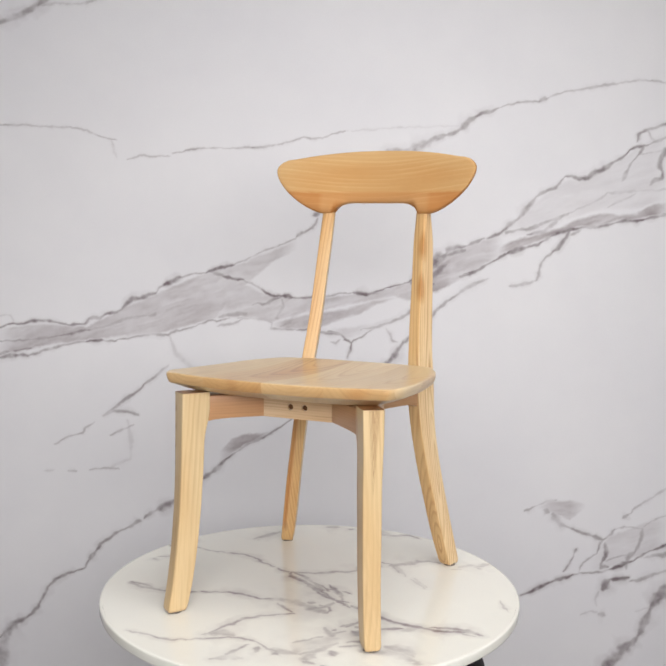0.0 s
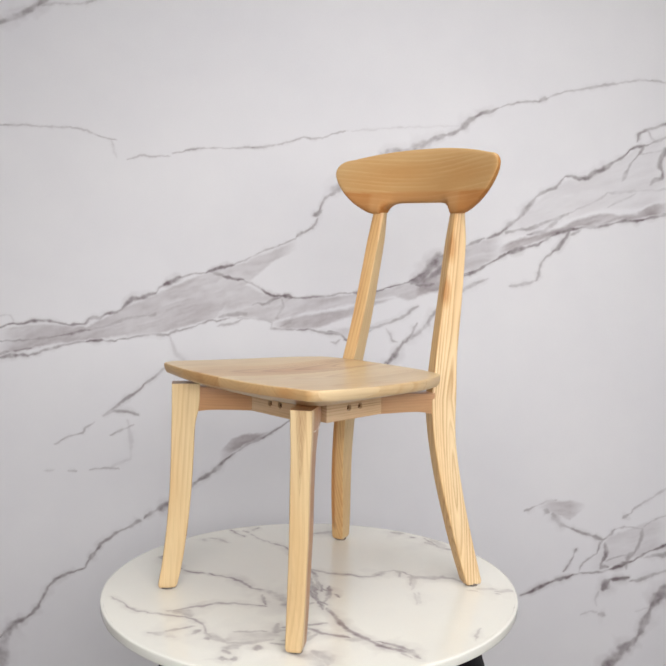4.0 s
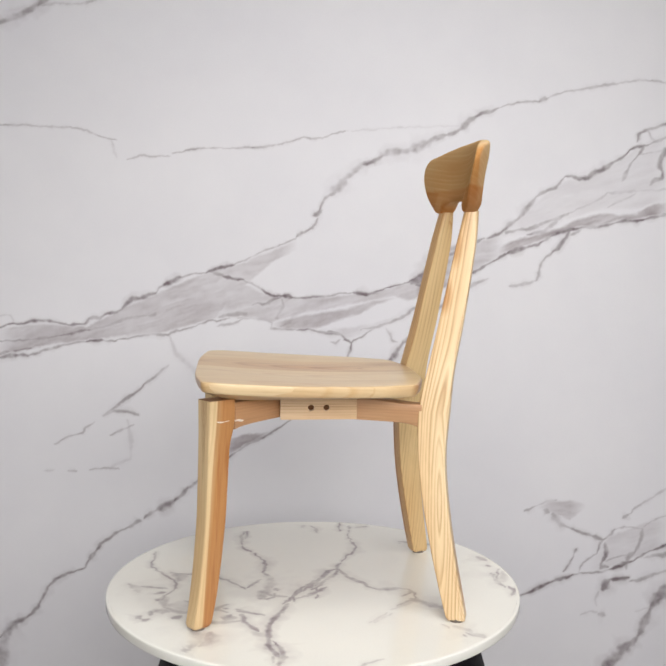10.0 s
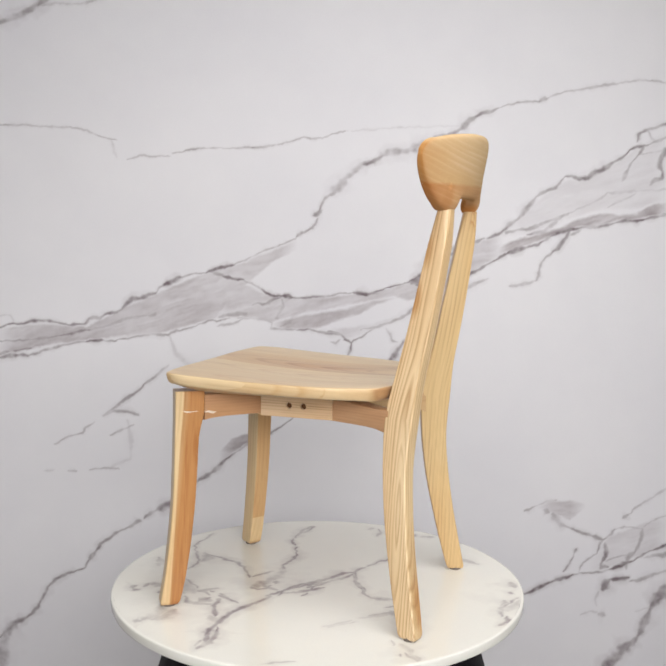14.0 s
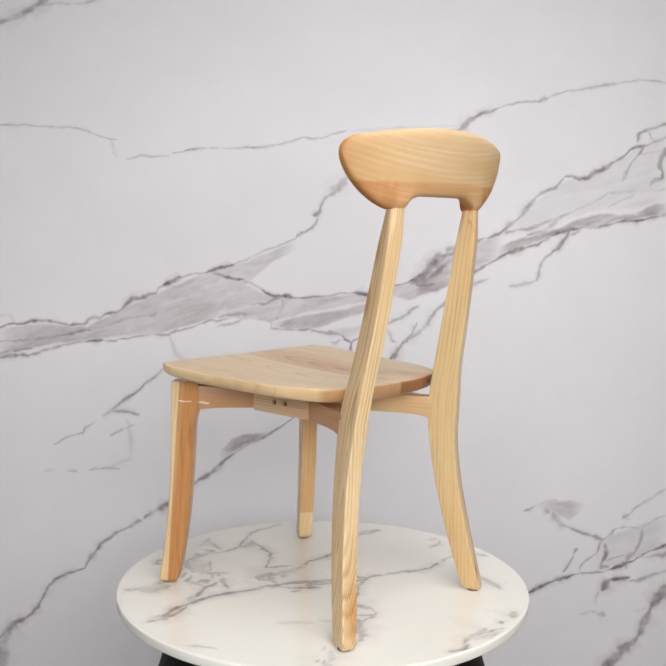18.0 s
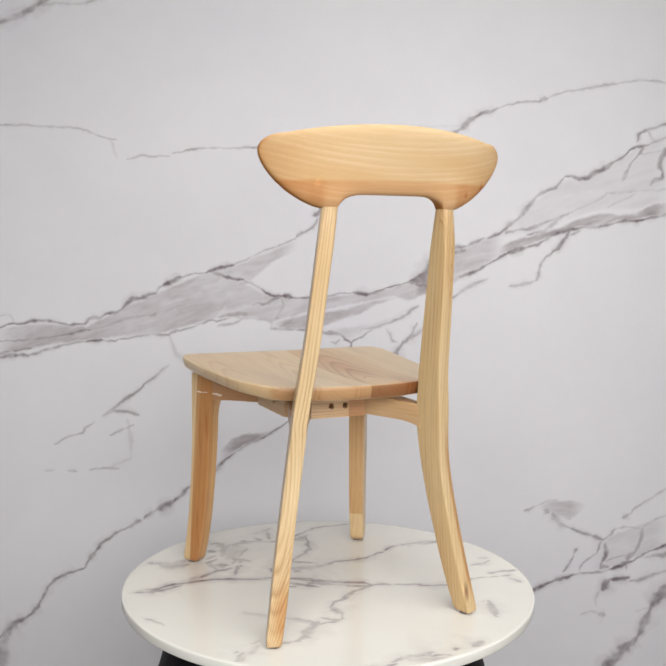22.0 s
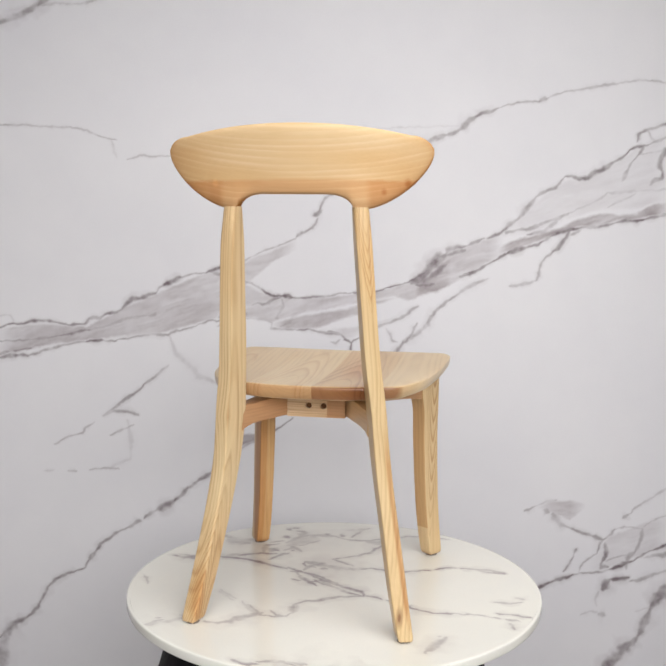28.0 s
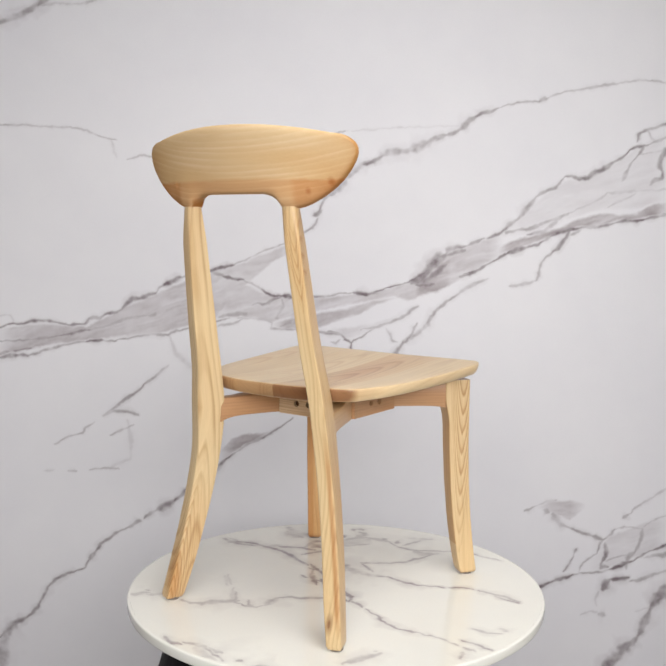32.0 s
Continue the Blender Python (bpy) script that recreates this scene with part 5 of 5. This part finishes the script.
# height, middle x and y, length along the brace's way, breadth across it
FRONT_LEG = [(0.004, 0.1964, -0.2346, 0.0375, 0.0295), (0.05, 0.1908, -0.2266, 0.0395, 0.0315), (0.12, 0.1854, -0.2181, 0.0415, 0.0325), (0.20, 0.1819, -0.2112, 0.0428, 0.0340),
             (0.28, 0.1795, -0.2080, 0.0445, 0.0345), (0.335, 0.1795, -0.2060, 0.0455, 0.0352), (0.352, 0.1780, -0.2035, 0.0500, 0.0365), (0.366, 0.1765, -0.2015, 0.0545, 0.0375), (0.413, 0.1760, -0.2015, 0.0545, 0.0385)]
BACK_LEG = [(0.004, 0.1937, 0.2378, 0.0363, 0.0271), (0.07, 0.1799, 0.2246, 0.0405, 0.0300), (0.14, 0.1678, 0.2121, 0.0430, 0.0298), (0.21, 0.1555, 0.2020, 0.0470, 0.0285),
            (0.29, 0.1427, 0.1956, 0.0490, 0.0284), (0.335, 0.1375, 0.1965, 0.0530, 0.0280), (0.36, 0.1348, 0.1974, 0.0585, 0.0275), (0.405, 0.1325, 0.2025, 0.0575, 0.0270),
            (0.43, 0.1295, 0.2065, 0.0510, 0.0275), (0.46, 0.1262, 0.2126, 0.0481, 0.0275), (0.52, 0.1218, 0.2261, 0.0462, 0.0266), (0.60, 0.1180, 0.2410, 0.0420, 0.0262),
            (0.70, 0.1129, 0.2589, 0.0350, 0.0272), (0.735, 0.1108, 0.2640, 0.0290, 0.0277), (0.751, 0.1100, 0.2660, 0.0265, 0.0277)]


def leg(table, side, way):
    """A leg of near-square section, turned to stand in line with its brace; way: degrees."""
    c, s = math.cos(radians(way)), math.sin(radians(way))
    rings = []
    rows = eased(table, 48)
    foot = [(z, spread(table, z)) for z in (0.004, 0.0055, 0.008, 0.011)]
    for z, (x, y, long, broad) in foot + rows[2:]:
        r = 0.0034 + 0.0008 * math.sin(z * 9) + 0.0090 * min(1.0, max(0.0, (z - 0.69) / 0.06))
        shrink = 1 - 0.15 * max(0.0, (0.013 - z) / 0.009) ** 2
        a, b = long / 2 * shrink, broad / 2 * shrink
        pts = [(a, -b), (a, b), (-a, b), (-a, -b)]
        ring = [(side * (x + c * p.x - s * p.y), y + s * p.x + c * p.y, z) for p in rounded(pts, [r, r, r * 0.75, r * 0.75], 4)]
        rings.append(ring if side > 0 else ring[::-1])
    return loft(rings)


def bar(length, width, thin, z_low, z_high, rise=0.0, drop=0.0):
    """A bar on edge along x, from 0 to length; it narrows to its end, and its underside curves up or down to it."""
    rings = []
    for i in range(15):
        f = i / 14
        w = (width + (thin - width) * f ** 1.5) / 2
        low = z_low + rise * f ** 9
        high = z_high - drop * min(1.0, f * 1.25)
        pts = [(w, low), (w, high), (-w, high), (-w, low)]
        rings.append([(length * f, p.x, p.y) for p in rounded(pts, [0.003] * 4, 2)])
    return loft(rings)


def bored_block(length, height, deep, holes, radius=0.0060):
    """A block whose front face (towards -y) has bored holes; origin at the face's middle."""
    bm = bmesh.new()
    x, z = length / 2, height / 2
    rim = [bm.verts.new(p) for p in ((-x, 0, -z), (x, 0, -z), (x, 0, z), (-x, 0, z))]
    edges = [bm.edges.new((rim[i], rim[(i + 1) % 4])) for i in range(4)]
    wells = []
    for hx in holes:
        well = [bm.verts.new((hx + radius * math.cos(2 * math.pi * k / 18), 0, radius * math.sin(2 * math.pi * k / 18))) for k in range(18)]
        edges += [bm.edges.new((well[k], well[(k + 1) % 18])) for k in range(18)]
        wells.append(well)
    bmesh.ops.triangle_fill(bm, edges=edges, use_beauty=True, use_dissolve=False)
    for well in wells:
        deep_ring = [bm.verts.new((v.co.x, 0.008, v.co.z)) for v in well]
        for k in range(18):
            j = (k + 1) % 18
            bm.faces.new((well[k], well[j], deep_ring[j], deep_ring[k]))
        bm.faces.new(deep_ring)
    back = [bm.verts.new((v.co.x, deep, v.co.z)) for v in rim]
    for i in range(4):
        j = (i + 1) % 4
        bm.faces.new((rim[i], rim[j], back[j], back[i]))
    bm.faces.new(back)
    return bm


def disc(x, y, z0, z1, r, count=24):
    return loft([[(x + q * math.cos(2 * math.pi * k / count), y + q * math.sin(2 * math.pi * k / count), z) for k in range(count)] for q, z in ((r, z0), (r, z1))])


def chair():
    root = tagged(new("dining_chair"), "pale lacquered wooden dining chair with curved backrest on marble top", "chair")
    part("seat", seat(), WOOD_SEAT, root, "dished solid wood seat of glued boards")
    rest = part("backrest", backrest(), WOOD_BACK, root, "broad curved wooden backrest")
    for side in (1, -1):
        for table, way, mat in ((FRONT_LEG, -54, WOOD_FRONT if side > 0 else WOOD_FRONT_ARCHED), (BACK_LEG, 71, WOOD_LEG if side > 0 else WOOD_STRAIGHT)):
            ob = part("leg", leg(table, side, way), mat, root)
            part("foot_pad", disc(side * table[0][1], table[0][2], 0.0, 0.006, 0.0122), PAD, ob, "small dark plastic glide")
    for side in (1, -1):
        for start, end, width, thin, low, high, rise, drop, mat in (((0.030, -0.056), (0.163, -0.181), 0.042, 0.034, 0.362, 0.4085, -0.005, 0.003, WOOD_ARM),
                                                              ((0.060, 0.024), (0.127, 0.180), 0.046, 0.027, 0.358, 0.4065, -0.011, 0.013, WOOD_ARM if side > 0 else WOOD_PALE)):
            dx, dy = side * (end[0] - start[0]), end[1] - start[1]
            brace = part("brace", bar(math.hypot(dx, dy), width, thin, low - 0.38, high - 0.38, rise, drop), mat, root, "reddish wooden brace")
            brace.matrix_basis = pose(side * start[0], start[1], 0.38, 0, 0, math.degrees(math.atan2(dy, dx)))
    for length, shift, mat, m in ((0.142, 0, WOOD_BLOCK, pose(0, -0.121, 0.3845)), (0.078, -0.0175, WOOD_BLOCK, pose(0.002, 0.078, 0.379, 0, 0, 180)),
                             (0.143, 0, WOOD_BLOCK, pose(0.105, -0.0135, 0.3825, 0, 0, 90)), (0.143, 0, WOOD_ARM, pose(-0.105, -0.0135, 0.3825, 0, 0, -90))):
        holes = (-0.0145 - shift, 0.0145 - shift)
        block = part("apron_block", bored_block(length, 0.044, 0.030, holes), mat, root, "pale block with two bored screw holes", smooth=False)
        block.matrix_basis = m @ pose(shift, 0, 0)
        for hx in holes:
            plug = loft([[(hx + 0.0056 * math.cos(2 * math.pi * k / 16), y, 0.0056 * math.sin(2 * math.pi * k / 16)) for k in range(16)] for y in (0.0055, 0.0075)])
            part("screw", plug, HOLE, block, "dark sunk screw head")
    part("block_end", box(-0.0545, -0.0188, 0.0482, 0.0782, 0.3572, 0.4008, 0.0006), WOOD_ARM, root, "reddish end piece of the back block")
    bead = []
    for i in range(15):
        f = i / 14
        y, z, x = -0.2005 + 0.030 * f, 0.3755 - 0.0010 * math.sin(f * 5.0) - 0.001 * f, 0.1985 - 0.012 * f - 0.014 * f * f
        r = 0.0007 + 0.0012 * max(0.0, math.sin(f * 8.0)) * (0.4 + f)
        bead.append([(x + r * math.cos(2 * math.pi * k / 8), y, z + r * math.sin(2 * math.pi * k / 8)) for k in range(8)])
    for i in range(11):
        f = i / 10
        x, y, z, r = 0.1752 - 0.0170 * f, -0.1690 + 0.0158 * f, 0.3722 + 0.0012 * math.sin(f * 6.0), 0.0006 + 0.0026 * math.sin(math.pi * f) ** 0.8 * (0.45 + 0.55 * f)
        bead.append([(x + 0.6 * r * math.cos(2 * math.pi * k / 8), y + 0.6 * r * math.cos(2 * math.pi * k / 8), z + r * math.sin(2 * math.pi * k / 8)) for k in range(8)])
    part("glue_bead", loft(bead), GLUE, root, "pale squeezed-out glue at the leg joint")
    return root


# ---- everything is set up, then what turns is keyed ----
room()
STAND = stand()
TABLETOP = round_top()
CHAIR = chair()

# angle of the turning top, in degrees, every two seconds
TURN = (-5.84, -17.36, -29.47, -41.86, -54.31, -66.67, -78.87, -90.89, -102.75, -114.49, -126.18, -137.87, -149.63, -161.48, -173.41, -185.38, -197.26)
TOP_OFFSET, CHAIR_OFFSET = (-0.0241, -0.0104), (-0.0014, -0.0076)


def turning(offset, own):
    rows = []
    for i, angle in enumerate(TURN):
        c, s = math.cos(radians(angle)), math.sin(radians(angle))
        rows.append((2.0 * i, pose(c * offset[0] - s * offset[1], s * offset[0] + c * offset[1], TOP, 0, 0, angle + own)))
    return rows


def motions():
    walk(TABLETOP, turning(TOP_OFFSET, 0.0))
    walk(CHAIR, turning(CHAIR_OFFSET, -18.1))


motions()
